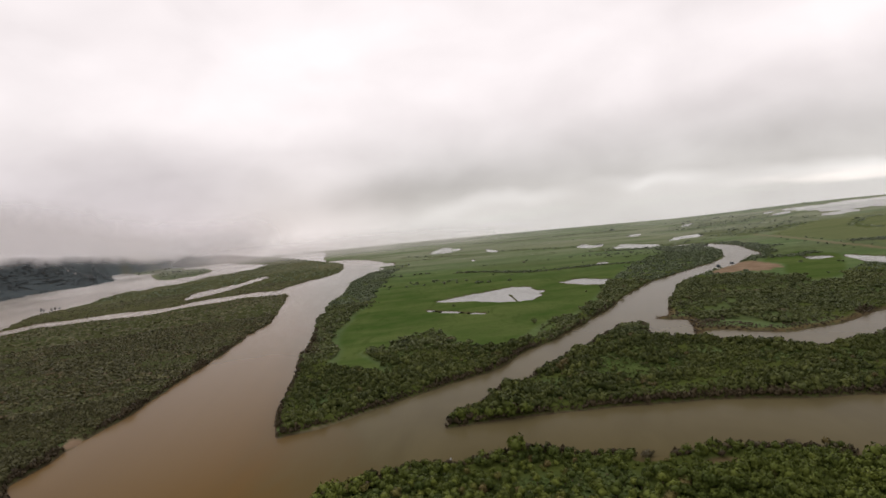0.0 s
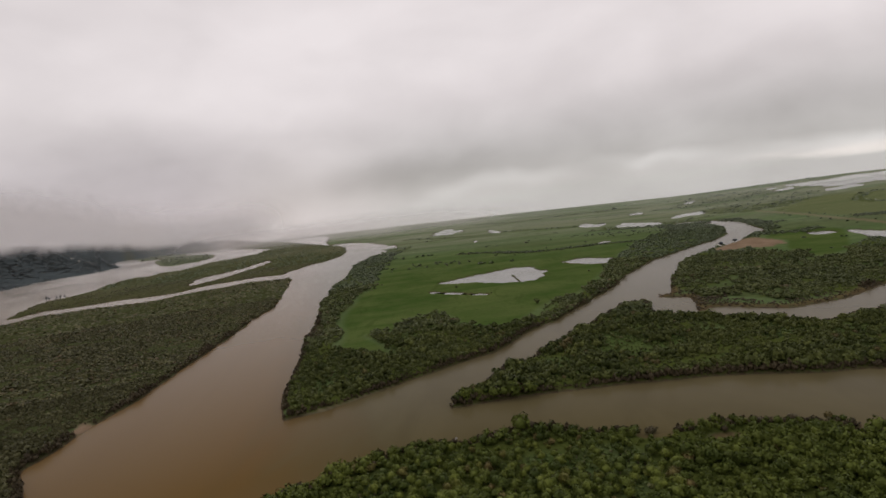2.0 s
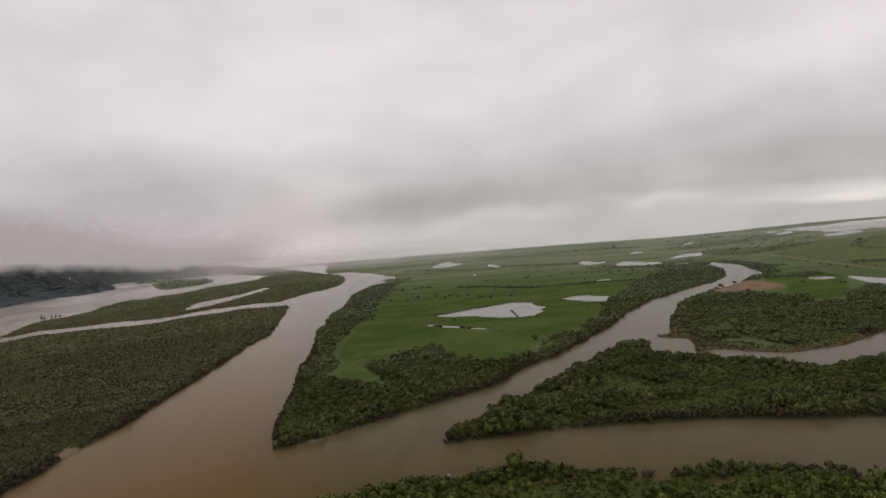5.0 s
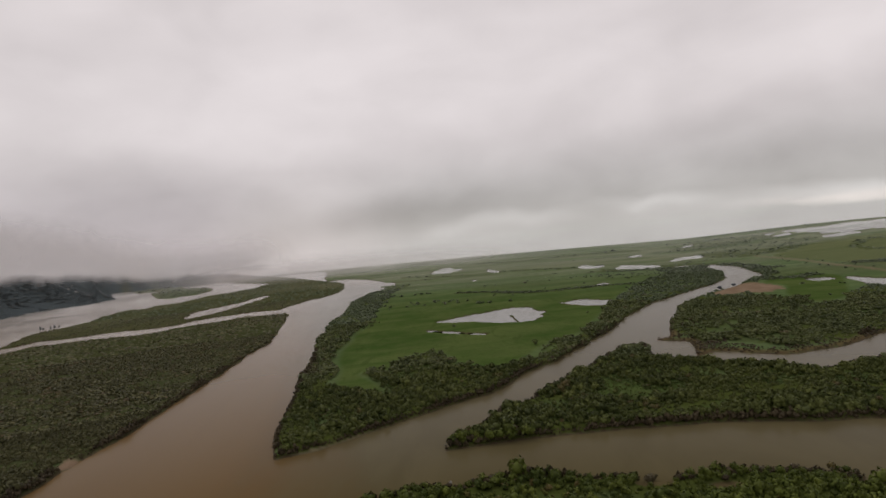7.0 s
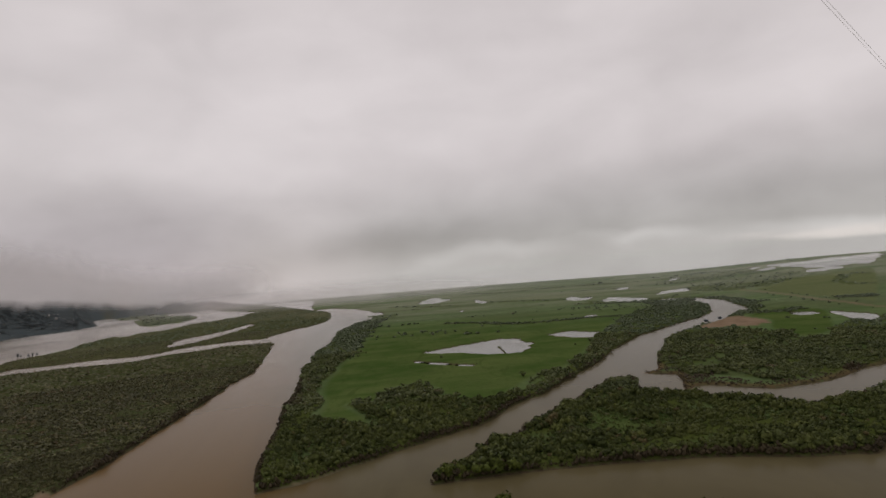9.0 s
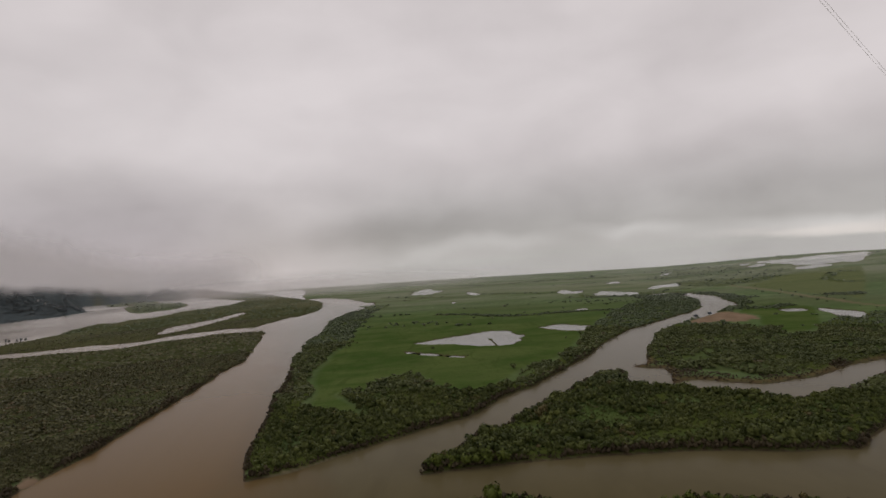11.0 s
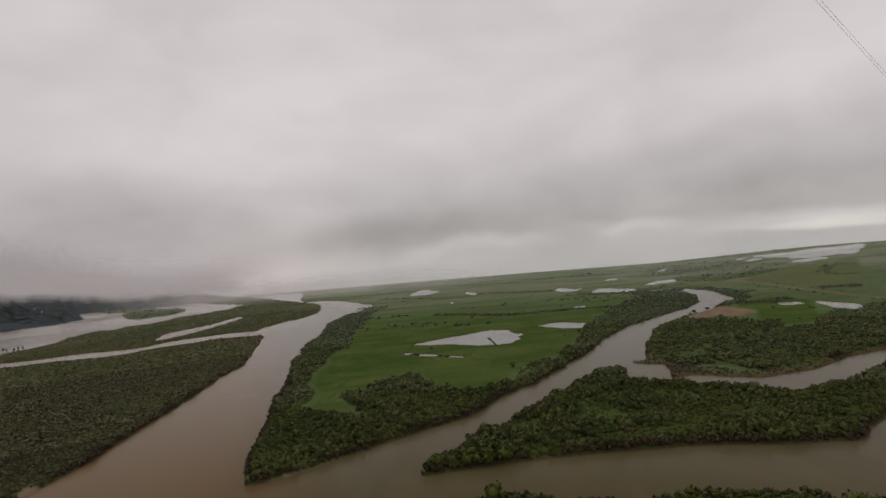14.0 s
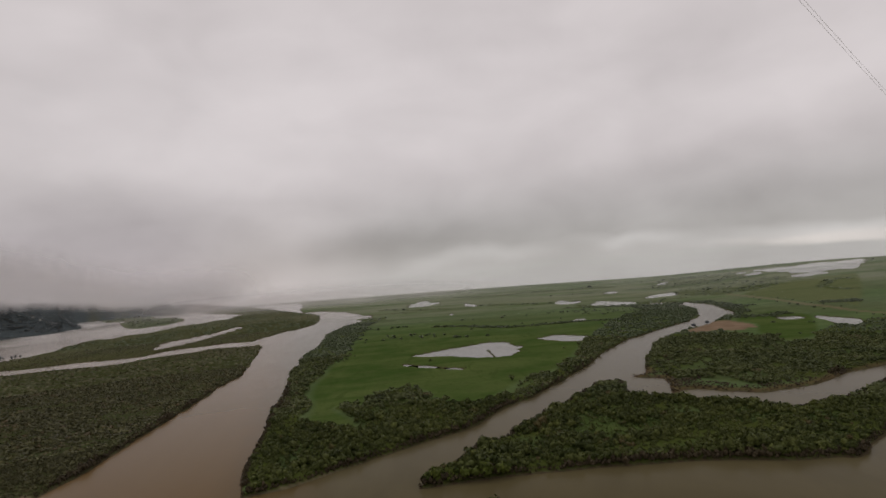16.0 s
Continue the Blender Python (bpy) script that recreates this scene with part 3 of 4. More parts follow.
# ---- the ground: one sheet to the horizon, with river beds pressed into it ----
def build_ground():
    drop = np.concatenate([np.arange(1.39, 33.0, 0.095), np.linspace(33.0, 80.0, 26)])
    radius = EYE / np.tan(np.radians(drop))[::-1]
    az = np.radians(np.concatenate([np.arange(-48.0, 48.0, 0.16), np.linspace(48.0, 312.0, 90)[:-1]]))
    rr, aa = np.meshgrid(radius, az, indexing="ij")
    x, y = rr * np.sin(aa), rr * np.cos(aa)
    z, d, outside = relief(x.ravel(), y.ravel())
    fx, fy = x.ravel(), y.ravel()
    r = np.hypot(fx, fy)
    n1 = fbm(fx, fy, 16.0, 3, 61)
    k = woods(fx, fy, d, outside)
    sand = step(inside_by(fx, fy, SAND_C, 50.0) + 7 * n1, -1, 4)
    road = line_distance(fx, fy, ROAD_C, False)[0]
    sand = np.maximum(sand, 0.6 * step(road, 6.5 + 0.003 * r, 3.5))
    sand = np.maximum(sand, step(np.hypot((fx - MUD_SPIT[0]) * 1.2, (fy - MUD_SPIT[1]) * 0.6) + 3 * n1, 7.0, 4.5))
    sand = np.maximum(sand, 0.55 * step(line_distance(fx, fy, BEACH_C, False)[0] + 1.2 * n1, 2.2, 1.0))
    bare = np.zeros(r.shape)
    for bx, by in BARE:
        bare = np.maximum(bare, step(np.hypot((fx - bx) * 0.6, fy - by) + 3 * n1, 8.0, 5.0))
    strip = inside_by(fx, fy, ISLES[1], 40.0)
    reeds = np.maximum(np.maximum(0.9 * bare, 0.55 * step(strip, -5, 10)), step(d, 14 + 8 * n1, 4.0) * ((outside > 0) & (fx > 180) & (fy > 450) & (r < 1000)))
    wet = step(d, 1.6 + 0.0015 * r + 1.2 * n1, 0.3)
    wet = wet * (1 - 0.85 * sand)
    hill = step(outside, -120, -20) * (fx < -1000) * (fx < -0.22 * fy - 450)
    wet = wet * (1 - hill)
    lush = np.maximum(step(inside_by(fx, fy, MEADOW_C, 90.0), -3, 9) * step(r + 160 * n1, 1700, 900), step(inside_by(fx, fy, GREEN_C, 50.0), -4, 6))
    lush = np.maximum(lush, 0.3 * step(np.hypot(fx - TIP[0], fy - TIP[1]), 10, 5))
    for g in GLADES:
        lush = np.maximum(lush, 0.85 * step(inside_by(fx, fy, g, 30.0), -6, 8))
    field = step(inside_by(fx, fy, FIELD_C, 80.0), -5, 8)
    # painted haze grows with distance, broken into belts
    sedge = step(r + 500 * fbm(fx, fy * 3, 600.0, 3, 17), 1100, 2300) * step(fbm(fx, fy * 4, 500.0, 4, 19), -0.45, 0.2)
    nr, na = rr.shape
    idx = np.arange(nr * na).reshape(nr, na)
    a, b = idx[:-1, :], idx[1:, :]
    quads = np.stack([a, np.roll(a, -1, 1), np.roll(b, -1, 1), b], -1).reshape(-1, 4)
    growth = step(k, 0.45, 0.9) * step(d, 2.5, 6.0) * step(r, 1500, 1000)
    z = z + growth * (1.5 + 0.7 * fbm(fx, fy, 5.0, 2, 64)) * np.where(r < 310, 0.5, 1.0)
    co = np.stack([fx, fy, z], -1)
    co = np.vstack([co, [[0, 0, 1.9]]])
    cap = np.stack([np.full(na, nr * na), np.roll(idx[0], -1), idx[0]], -1)
    k = k * (1 - 0.8 * lush)
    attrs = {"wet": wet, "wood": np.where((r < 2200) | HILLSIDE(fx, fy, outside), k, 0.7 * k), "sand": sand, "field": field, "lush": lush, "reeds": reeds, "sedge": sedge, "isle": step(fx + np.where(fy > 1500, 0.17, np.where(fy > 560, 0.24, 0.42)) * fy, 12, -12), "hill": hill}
    attrs = {key: np.append(v, 0.0) for key, v in attrs.items()}
    ob = mesh_object("ground", co, [quads[:, ::-1], cap[:, ::-1]], [GROUND], attrs)
    ob.data.polygons.foreach_set("use_smooth", np.ones(len(ob.data.polygons), bool))
    return tagged(ob, "flat green river plain with muddy banks and meadows", "ground", kind="structure")


build_ground()


def build_water():
    """One sheet of water under the whole plain, seen wherever the ground dips below it."""
    n, radius = 240, np.array([0.0, 90.0, 300.0, 900.0, 1300.0, 1700.0, 2100.0, 2500.0, 2900.0, 3200.0, 3700.0, 4300.0, 4940.0])
    ang = np.linspace(0, 2 * math.pi, n, endpoint=False)
    rr, aa = np.meshgrid(radius[1:], ang, indexing="ij")
    x, y = (rr * np.sin(aa)).ravel(), (rr * np.cos(aa)).ravel()
    co = np.vstack([[[0.0, 0.0, 0.0]], np.stack([x, y, rise(x, y)], -1)])
    i = np.arange(n)
    j = np.roll(i, -1)
    tris = np.stack([np.zeros(n, int), 1 + j, 1 + i], -1)
    quads = [np.stack([1 + q * n + i, 1 + q * n + j, 1 + (q + 1) * n + j, 1 + (q + 1) * n + i], -1) for q in range(len(radius) - 2)]
    ob = mesh_object("water", co, [tris, np.vstack(quads)], [WATER])
    return tagged(ob, "brown silty river water under an overcast sky", "river", kind="structure")


build_water()


def build_pond(line):
    """A pond's own sheet, a hand above the river's level, its rim under the banks."""
    mid = line.mean(0)
    out = mid + (line - mid) * (1 + 14.0 / np.maximum(np.hypot(*(line - mid).T), 14.0))[:, None]
    co = np.vstack([mid] + [mid + (out - mid) * u for u in (0.25, 0.5, 0.75, 1.0)])
    lift = np.where(np.hypot(co[:, 0], co[:, 1]) > 1300, 0.6, 0.12)
    co = np.column_stack([co, rise(co[:, 0], co[:, 1]) + lift])
    n = len(line)
    i = np.arange(n)
    j = np.roll(i, -1)
    rings = [np.stack([np.zeros(n, int), 1 + i, 1 + j], -1)]
    for q in range(3):
        a, b, c, e = 1 + q * n + i, 1 + q * n + j, 1 + (q + 1) * n + j, 1 + (q + 1) * n + i
        rings += [np.stack([a, e, c], -1), np.stack([a, c, b], -1)]
    tris = np.vstack(rings)
    nxt = np.roll(line, -1, 0)
    if (line[:, 0] * nxt[:, 1] - line[:, 1] * nxt[:, 0]).sum() < 0:
        tris = tris[:, ::-1]
    ob = mesh_object("pond", co, [tris], [POND])
    return tagged(ob, "pale shallow flood pond in green meadow", "pond", "ponds on the plain", kind="structure")


for pool in POOLS[:-1]:
    build_pond(pool)


# ---- trees ----
def lumpy_ball(rng, level, rough):
    bm = bmesh.new()
    bmesh.ops.create_icosphere(bm, subdivisions=level, radius=1.0)
    co = np.array([v.co[:] for v in bm.verts])
    tri = np.array([[v.index for v in f.verts] for f in bm.faces])
    bm.free()
    co *= (1 + rough * (rng.rand(len(co), 1) * 2 - 1))
    return co, tri


def crown_template(seed, leaves, size, level=1, lobes=5):
    """A crown one unit in radius, its middle at the origin: a lumpy core in shade and leaf clumps round several lobes."""
    rng = np.random.RandomState(seed)
    co, tri = lumpy_ball(rng, level, 0.16)
    co = co * (0.64, 0.64, 0.60)
    centres = np.vstack([[[0, 0, 0.1]], (rng.rand(lobes, 3) * 2 - 1) * (0.5, 0.5, 0.38)])
    radii = np.concatenate([[0.72], 0.36 + 0.2 * rng.rand(lobes)])
    parts_co, parts_q, base = [co], [], len(co)
    for i in range(leaves):
        k = rng.randint(len(centres))
        v = rng.randn(3)
        v[2] = abs(v[2]) * 0.9 - 0.35 if rng.rand() < 0.8 else v[2]
        v /= np.linalg.norm(v)
        c = centres[k] + v * radii[k] * (0.86 + 0.3 * rng.rand())
        nrm = v + 0.34 * rng.randn(3)
        nrm /= np.linalg.norm(nrm)
        s = np.cross(nrm, rng.randn(3))
        s /= np.linalg.norm(s)
        u = np.cross(nrm, s)
        a, b = size * (0.7 + 0.6 * rng.rand()), size * (0.5 + 0.5 * rng.rand())
        mid = nrm * size * 0.22
        parts_co.append(np.array([c - a * s, c - b * u + mid, c + a * s, c + b * u + mid]))
        parts_q.append([base, base + 1, base + 2, base + 3])
        base += 4
    return np.vstack(parts_co), tri, np.array(parts_q, int).reshape(-1, 4)


def scatter(lo, hi, gap, seed, span=50.0, where=None, thick=None):
    """Places of trees between two distances from the pylon, one to a jittered square cell."""
    rng = np.random.RandomState(seed)
    half = hi * math.sin(math.radians(span))
    gx, gy = np.meshgrid(np.arange(-half, half, gap), np.arange(lo * 0.6, hi, gap))
    x, y = gx.ravel() + rng.rand(gx.size) * gap * 0.95, gy.ravel() + rng.rand(gx.size) * gap * 0.95
    r, a = np.hypot(x, y), np.degrees(np.arctan2(x, y))
    m = (r >= lo) & (r < hi) & (np.abs(a) < span)
    x, y, dice = x[m], y[m], rng.rand(m.sum())
    z, d, outside = relief(x, y)
    keep = (d > np.maximum(0.7, gap * 0.12)) & (dice < (thick or woods)(x, y, d, outside))
    if where is not None:
        keep &= where(x, y)
    return x[keep], y[keep], z[keep], d[keep]


def low(x, y):
    """Scrub on the grassy isles and along the narrow channel stays low."""
    f = np.where(inside_by(x, y, ISLES[1], 30.0) > -5, 0.62, 1.0)
    left = inside_by(x, y, ISLES[2], 60.0)
    return np.where((left > -5) & (left < 40) & (x < -400), 0.55, f)


def back(places, room):
    m = places[3] > room
    return tuple(v[m] for v in places)


def thicket(name, label, places, templates, radius, height, mat, seed, flat=1.0, vary=1.0):
    """Many crowns in one mesh."""
    x, y, z, d = places
    rng = np.random.RandomState(seed)
    n = len(x)
    pick = rng.randint(0, len(templates), n)
    grow = (0.85 + vary * (0.68 * rng.rand(n) ** 1.4 - 0.23)) * (1.0 + 0.75 * vary * fbm(x, y * 1.4, 30.0, 2, 3)) * low(x, y)
    turn = rng.rand(n) * 2 * math.pi
    tone = np.clip(0.45 + 0.50 * fbm(x, y * 1.5, 46.0, 3, 71) + 0.16 * rng.randn(n), 0.0, 0.985)
    cos_all, tri_all, quad_all, tint_all, base = [], [], [], [], 0
    for k, (co, tri, quad) in enumerate(templates):
        m = np.where(pick == k)[0]
        if not len(m):
            continue
        c, s = np.cos(turn[m])[:, None], np.sin(turn[m])[:, None]
        rad, hgt = (radius * grow[m])[:, None], (height * grow[m] * (0.8 + 0.4 * rng.rand(len(m))))[:, None]
        px = x[m][:, None] + rad * (c * co[None, :, 0] - s * co[None, :, 1])
        py = y[m][:, None] + rad * (s * co[None, :, 0] + c * co[None, :, 1])
        half = np.maximum(hgt * 0.5, rad * 0.55) * flat
        pz = z[m][:, None] + hgt - half + half * co[None, :, 2]
        pts = np.stack([px, py, pz], -1).reshape(-1, 3)
        off = (base + np.arange(len(m)) * len(co))[:, None, None]
        cos_all.append(pts)
        tri_all.append((tri[None] + off).reshape(-1, 3))
        if len(quad):
            quad_all.append((quad[None] + off).reshape(-1, 4))
        tint_all.append(np.repeat(tone[m], len(co)))
        base += len(pts)
    faces = [np.vstack(tri_all)] + ([np.vstack(quad_all)] if quad_all else [])
    ob = mesh_object(name, np.vstack(cos_all), faces, [mat], {"tint": np.concatenate(tint_all)})
    return tagged(ob, label, "woodland", kind="stuff")


FINE_T = [crown_template(90 + i, 150, 0.20, 1, 7) for i in range(10)]
NEAR_T = [crown_template(10 + i, 80, 0.26, 1) for i in range(12)]
MID_T = [crown_template(30 + i, 30, 0.34, 1) for i in range(10)]
FAR_T = [crown_template(50 + i, 9, 0.5, 1) for i in range(8)]
LUMP_T = [crown_template(110 + i, 1, 0.4, 1) for i in range(8)]
DOT_T = [crown_template(70 + i, 3, 0.5, 1) for i in range(8)]

# the strip of bank below the pylon where single trees are told apart
STRIP = lambda x, y: (y < 300) & (np.hypot(x, y) < 300) & (x > -45) & (x < 85)
NOT_STRIP = lambda x, y: ~STRIP(x, y)
first = scatter(200, 300, 4.3, 1, where=STRIP)
WEST = lambda x, y: x < np.where(y > 1500, -0.17, np.where(y > 560, -0.24, -0.42)) * y
thicket("bank_woods", "dense green willow woods on the near bank", scatter(185, 345, 3.9, 2, where=lambda x, y: NOT_STRIP(x, y) & ~WEST(x, y)), FINE_T, 2.5, 5.2, LEAVES_NEAR, 3)
thicket("willow_woods", "dense green willow woods on the river banks", back(scatter(345, 540, 3.9, 2, where=lambda x, y: ~WEST(x, y)), 3.8), NEAR_T, 2.6, 5.0, LEAVES, 3)
thicket("island_woods", "dense olive green willow scrub covering the island", back(scatter(185, 540, 3.3, 2, where=WEST), 4.6), NEAR_T, 2.6, 4.2, LEAVES_OLIVE, 3, vary=0.6)
UNDER = lambda x, y, d, o: 0.9 * (np.abs(woods(x, y, d, o) - 0.45) < 0.36)
thicket("undergrowth", "low fresh green bushes in gaps of the woods", scatter(190, 560, 2.9, 14, where=lambda x, y: ~WEST(x, y), thick=UNDER), FAR_T, 1.5, 1.5, LEAVES_LOW, 16)
thicket("riverside_woods", "dense dull green willow scrub beside the river", scatter(540, 960, 4.8, 4, where=lambda x, y: ~WEST(x, y)), MID_T, 3.5, 4.6, LEAVES_MID_HAZE, 5, vary=0.8)
thicket("island_scrub", "low olive scrub at the far end of the islands", scatter(540, 960, 4.0, 4, where=WEST), FAR_T, 3.0, 3.4, LEAVES_OLIVE, 5, vary=0.5)
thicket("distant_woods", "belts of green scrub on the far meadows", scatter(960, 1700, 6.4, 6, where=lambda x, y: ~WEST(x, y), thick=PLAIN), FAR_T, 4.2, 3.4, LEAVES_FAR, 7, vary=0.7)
thicket("far_island_scrub", "low olive scrub on the far islands", scatter(960, 1700, 7.5, 6, where=WEST, thick=PLAIN), DOT_T, 5.4, 3.4, LEAVES_OLIVE, 7, vary=0.5)
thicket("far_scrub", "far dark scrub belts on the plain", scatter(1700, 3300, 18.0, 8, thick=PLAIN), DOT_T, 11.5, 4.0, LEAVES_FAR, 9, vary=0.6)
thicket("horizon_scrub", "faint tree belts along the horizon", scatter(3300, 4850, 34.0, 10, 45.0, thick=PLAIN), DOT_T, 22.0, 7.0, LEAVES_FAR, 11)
forest = thicket("hill_forest", "dark forest covering low hills under cloud", scatter(1300, 4880, 22.5, 12, 52.0, thick=lambda x, y, d, o: 1.0 * HILLSIDE(x, y, o) * (np.hypot(x + 1949, y - 2913) > 80)), LUMP_T, 24.0, 1.4, LEAVES_HAZE_BLUE, 13, 0.09, vary=0.3)
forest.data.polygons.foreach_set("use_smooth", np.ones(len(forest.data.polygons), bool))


def fringe_places(lo, hi, gap, seed):
    x, y, z, d = scatter(lo, hi, gap, seed)
    m = d < 5.4
    return x[m], y[m], z[m] - 0.3, d[m]


# dark clumps stand in for shaded trunks and brown bank above the water
thicket("bank_reeds", "dark reddish brown fringe standing in for shaded trunks and bank", fringe_places(185, 760, 1.9, 21), FAR_T, 1.4, 3.6, DRY_SHADE, 22)
MARSH = lambda x, y: (x > 190) & (y > 430) & (x < 620)


def marsh_places():
    x, y, z, d = scatter(480, 900, 2.6, 23, where=lambda x, y: np.ones(x.shape, bool), thick=lambda x, y, d, o: 0.55 * MARSH(x, y) * (o > 0) * (d < 26 + 12 * fbm(x, y, 30.0, 2, 6)))
    return x, y, z, d


thicket("reed_bed", "reddish brown reeds and low scrub on a muddy shore", marsh_places(), DOT_T, 1.7, 1.7, DRY_SHADE, 24)


def tube(bm, pts, radii, sides=6):
    rings = []
    for k, (p, r) in enumerate(zip(pts, radii)):
        rings.append([bm.verts.new((p[0] + r * math.cos(2 * math.pi * s / sides), p[1] + r * math.sin(2 * math.pi * s / sides), p[2])) for s in range(sides)])
    for a, b in zip(rings[:-1], rings[1:]):
        for s in range(sides):
            bm.faces.new((a[s], a[(s + 1) % sides], b[(s + 1) % sides], b[s]))
    bm.faces.new(rings[-1])


def part(name, bm, mat, parent, label=""):
    me = bpy.data.meshes.new(name)
    bm.to_mesh(me)
    bm.free()
    me.materials.append(mat)
    ob = new(name, me)
    ob.parent = parent
    return tagged(ob, label)


def make_tree(name, label, seed, mat, leaves=210, size=0.2, wide=2.7, tall=6.4, spread=1.0):
    """A single tree: a tapered trunk with limbs, and a crown of leaf clumps."""
    rng = np.random.RandomState(seed)
    root = new(name)
    tagged(root, label, "tree", "trees on the near bank")
    bm = bmesh.new()
    lean = rng.randn(2) * 0.25
    tube(bm, [(0, 0, -0.4), (lean[0] * 0.3, lean[1] * 0.3, tall * 0.3), (lean[0], lean[1], tall * 0.72)], [0.2, 0.15, 0.05])
    for i in range(5):
        a, h = rng.rand() * 6.3, tall * (0.24 + 0.07 * i)
        e = wide * (0.5 + 0.2 * rng.rand())
        tube(bm, [(lean[0] * 0.4, lean[1] * 0.4, h), (e * 0.5 * math.cos(a), e * 0.5 * math.sin(a), h + 0.9), (e * math.cos(a), e * math.sin(a), h + 1.7)], [0.09, 0.06, 0.02], 5)
    part("trunk", bm, BARK, root)
    co, tri, quad = crown_template(seed + 500, leaves, size, 2, 7)
    half = tall * 0.43
    co = co * (wide * spread, wide * spread, half) + (lean[0] * 0.6, lean[1] * 0.6, tall - half)
    crown = mesh_object("crown", co, [tri, quad], [mat], {"tint": np.full(len(co), 0.0)})
    crown.parent = root
    return root


KINDS = [make_tree("willow_tree", "bushy green willow tree on the river bank", 900 + i, LEAVES_NEAR, 270, 0.16, wide=2.2 + 0.22 * (i % 4), tall=5.0 + 0.4 * (i % 5)) for i in range(8)]
rng = np.random.RandomState(77)
order = np.argsort(np.hypot(first[0], first[1]))[:300]
for n, i in enumerate(order):
    m = pose(first[0][i], first[1][i], first[2][i], 0, 0, rng.rand() * 360)
    if n < len(KINDS):
        KINDS[n].matrix_basis = m
    else:
        g = 0.8 + 0.45 * rng.rand()
        ob = copy_thing(KINDS[n % len(KINDS)], m)
        ob.scale = (g, g, g * (0.9 + 0.2 * rng.rand()))
rest = np.argsort(np.hypot(first[0], first[1]))[300:]
if len(rest):
    thicket("bank_scrub", "green willow scrub along the near bank", tuple(v[rest] for v in first), FINE_T, 2.5, 5.2, LEAVES_NEAR, 15)

# ---- overhead line conductors ----
def cable(name, start, end, sag, radius=0.013):
    cu = bpy.data.curves.new(name, "CURVE")
    cu.dimensions, cu.bevel_depth, cu.bevel_resolution = "3D", radius, 1
    sp = cu.splines.new("POLY")
    n = 60
    sp.points.add(n)
    a, b = Vector(start), Vector(end)
    for i in range(n + 1):
        u = i / n
        p = a.lerp(b, u)
        sp.points[i].co = (p.x, p.y, p.z - 4 * sag * u * (1 - u), 1)
    cu.materials.append(CABLE)
    ob = new(name, cu)
    return tagged(ob, "thin grey overhead power line conductor", "cable", "overhead conductors")


P1, P2 = Vector((0.5575, 0.7529, 0.3496)) * 55, Vector((0.6425, 0.7342, 0.2195)) * 82
ALONG = P2 - P1
SIDE = Vector((0.6, -0.62, 0.5)).normalized() * 0.12
for s in (-1, 1):
    a, b = Vector((0, 0, EYE)) + P1 - ALONG * 1.2 + SIDE * s + Vector((0, 0, 1.0)), Vector((0, 0, EYE + 1.0)) + P1 + ALONG * 9 + SIDE * s
    cable("power_cable", a, b, 2.0)


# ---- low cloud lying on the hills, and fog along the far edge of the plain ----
def veil_material(name, cover, tone=(0.95, 0.92, 0.92)):
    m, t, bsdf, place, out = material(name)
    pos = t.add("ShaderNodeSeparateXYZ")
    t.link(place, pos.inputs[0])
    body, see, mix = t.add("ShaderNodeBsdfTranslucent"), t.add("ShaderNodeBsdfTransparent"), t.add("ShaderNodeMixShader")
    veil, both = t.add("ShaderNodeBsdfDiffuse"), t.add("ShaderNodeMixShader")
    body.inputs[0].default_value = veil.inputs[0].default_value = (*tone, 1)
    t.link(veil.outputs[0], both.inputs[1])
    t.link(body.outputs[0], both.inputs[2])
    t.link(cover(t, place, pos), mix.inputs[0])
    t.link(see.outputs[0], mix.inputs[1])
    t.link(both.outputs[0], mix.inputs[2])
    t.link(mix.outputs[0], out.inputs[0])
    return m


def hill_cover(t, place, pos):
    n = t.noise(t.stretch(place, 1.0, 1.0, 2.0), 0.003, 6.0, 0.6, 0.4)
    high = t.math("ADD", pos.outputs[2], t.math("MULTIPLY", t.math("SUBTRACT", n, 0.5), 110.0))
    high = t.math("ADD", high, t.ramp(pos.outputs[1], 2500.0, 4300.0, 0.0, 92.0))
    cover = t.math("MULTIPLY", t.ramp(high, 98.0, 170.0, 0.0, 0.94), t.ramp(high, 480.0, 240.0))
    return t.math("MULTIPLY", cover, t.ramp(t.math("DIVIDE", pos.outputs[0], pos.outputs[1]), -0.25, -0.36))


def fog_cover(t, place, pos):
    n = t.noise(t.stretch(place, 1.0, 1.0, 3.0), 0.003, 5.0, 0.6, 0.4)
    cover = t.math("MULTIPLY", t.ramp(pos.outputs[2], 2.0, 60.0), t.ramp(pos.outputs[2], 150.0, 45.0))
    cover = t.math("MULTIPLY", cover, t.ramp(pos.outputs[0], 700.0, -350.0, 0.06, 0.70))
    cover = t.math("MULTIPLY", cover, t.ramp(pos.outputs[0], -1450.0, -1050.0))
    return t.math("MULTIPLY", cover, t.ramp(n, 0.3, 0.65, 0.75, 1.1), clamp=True)


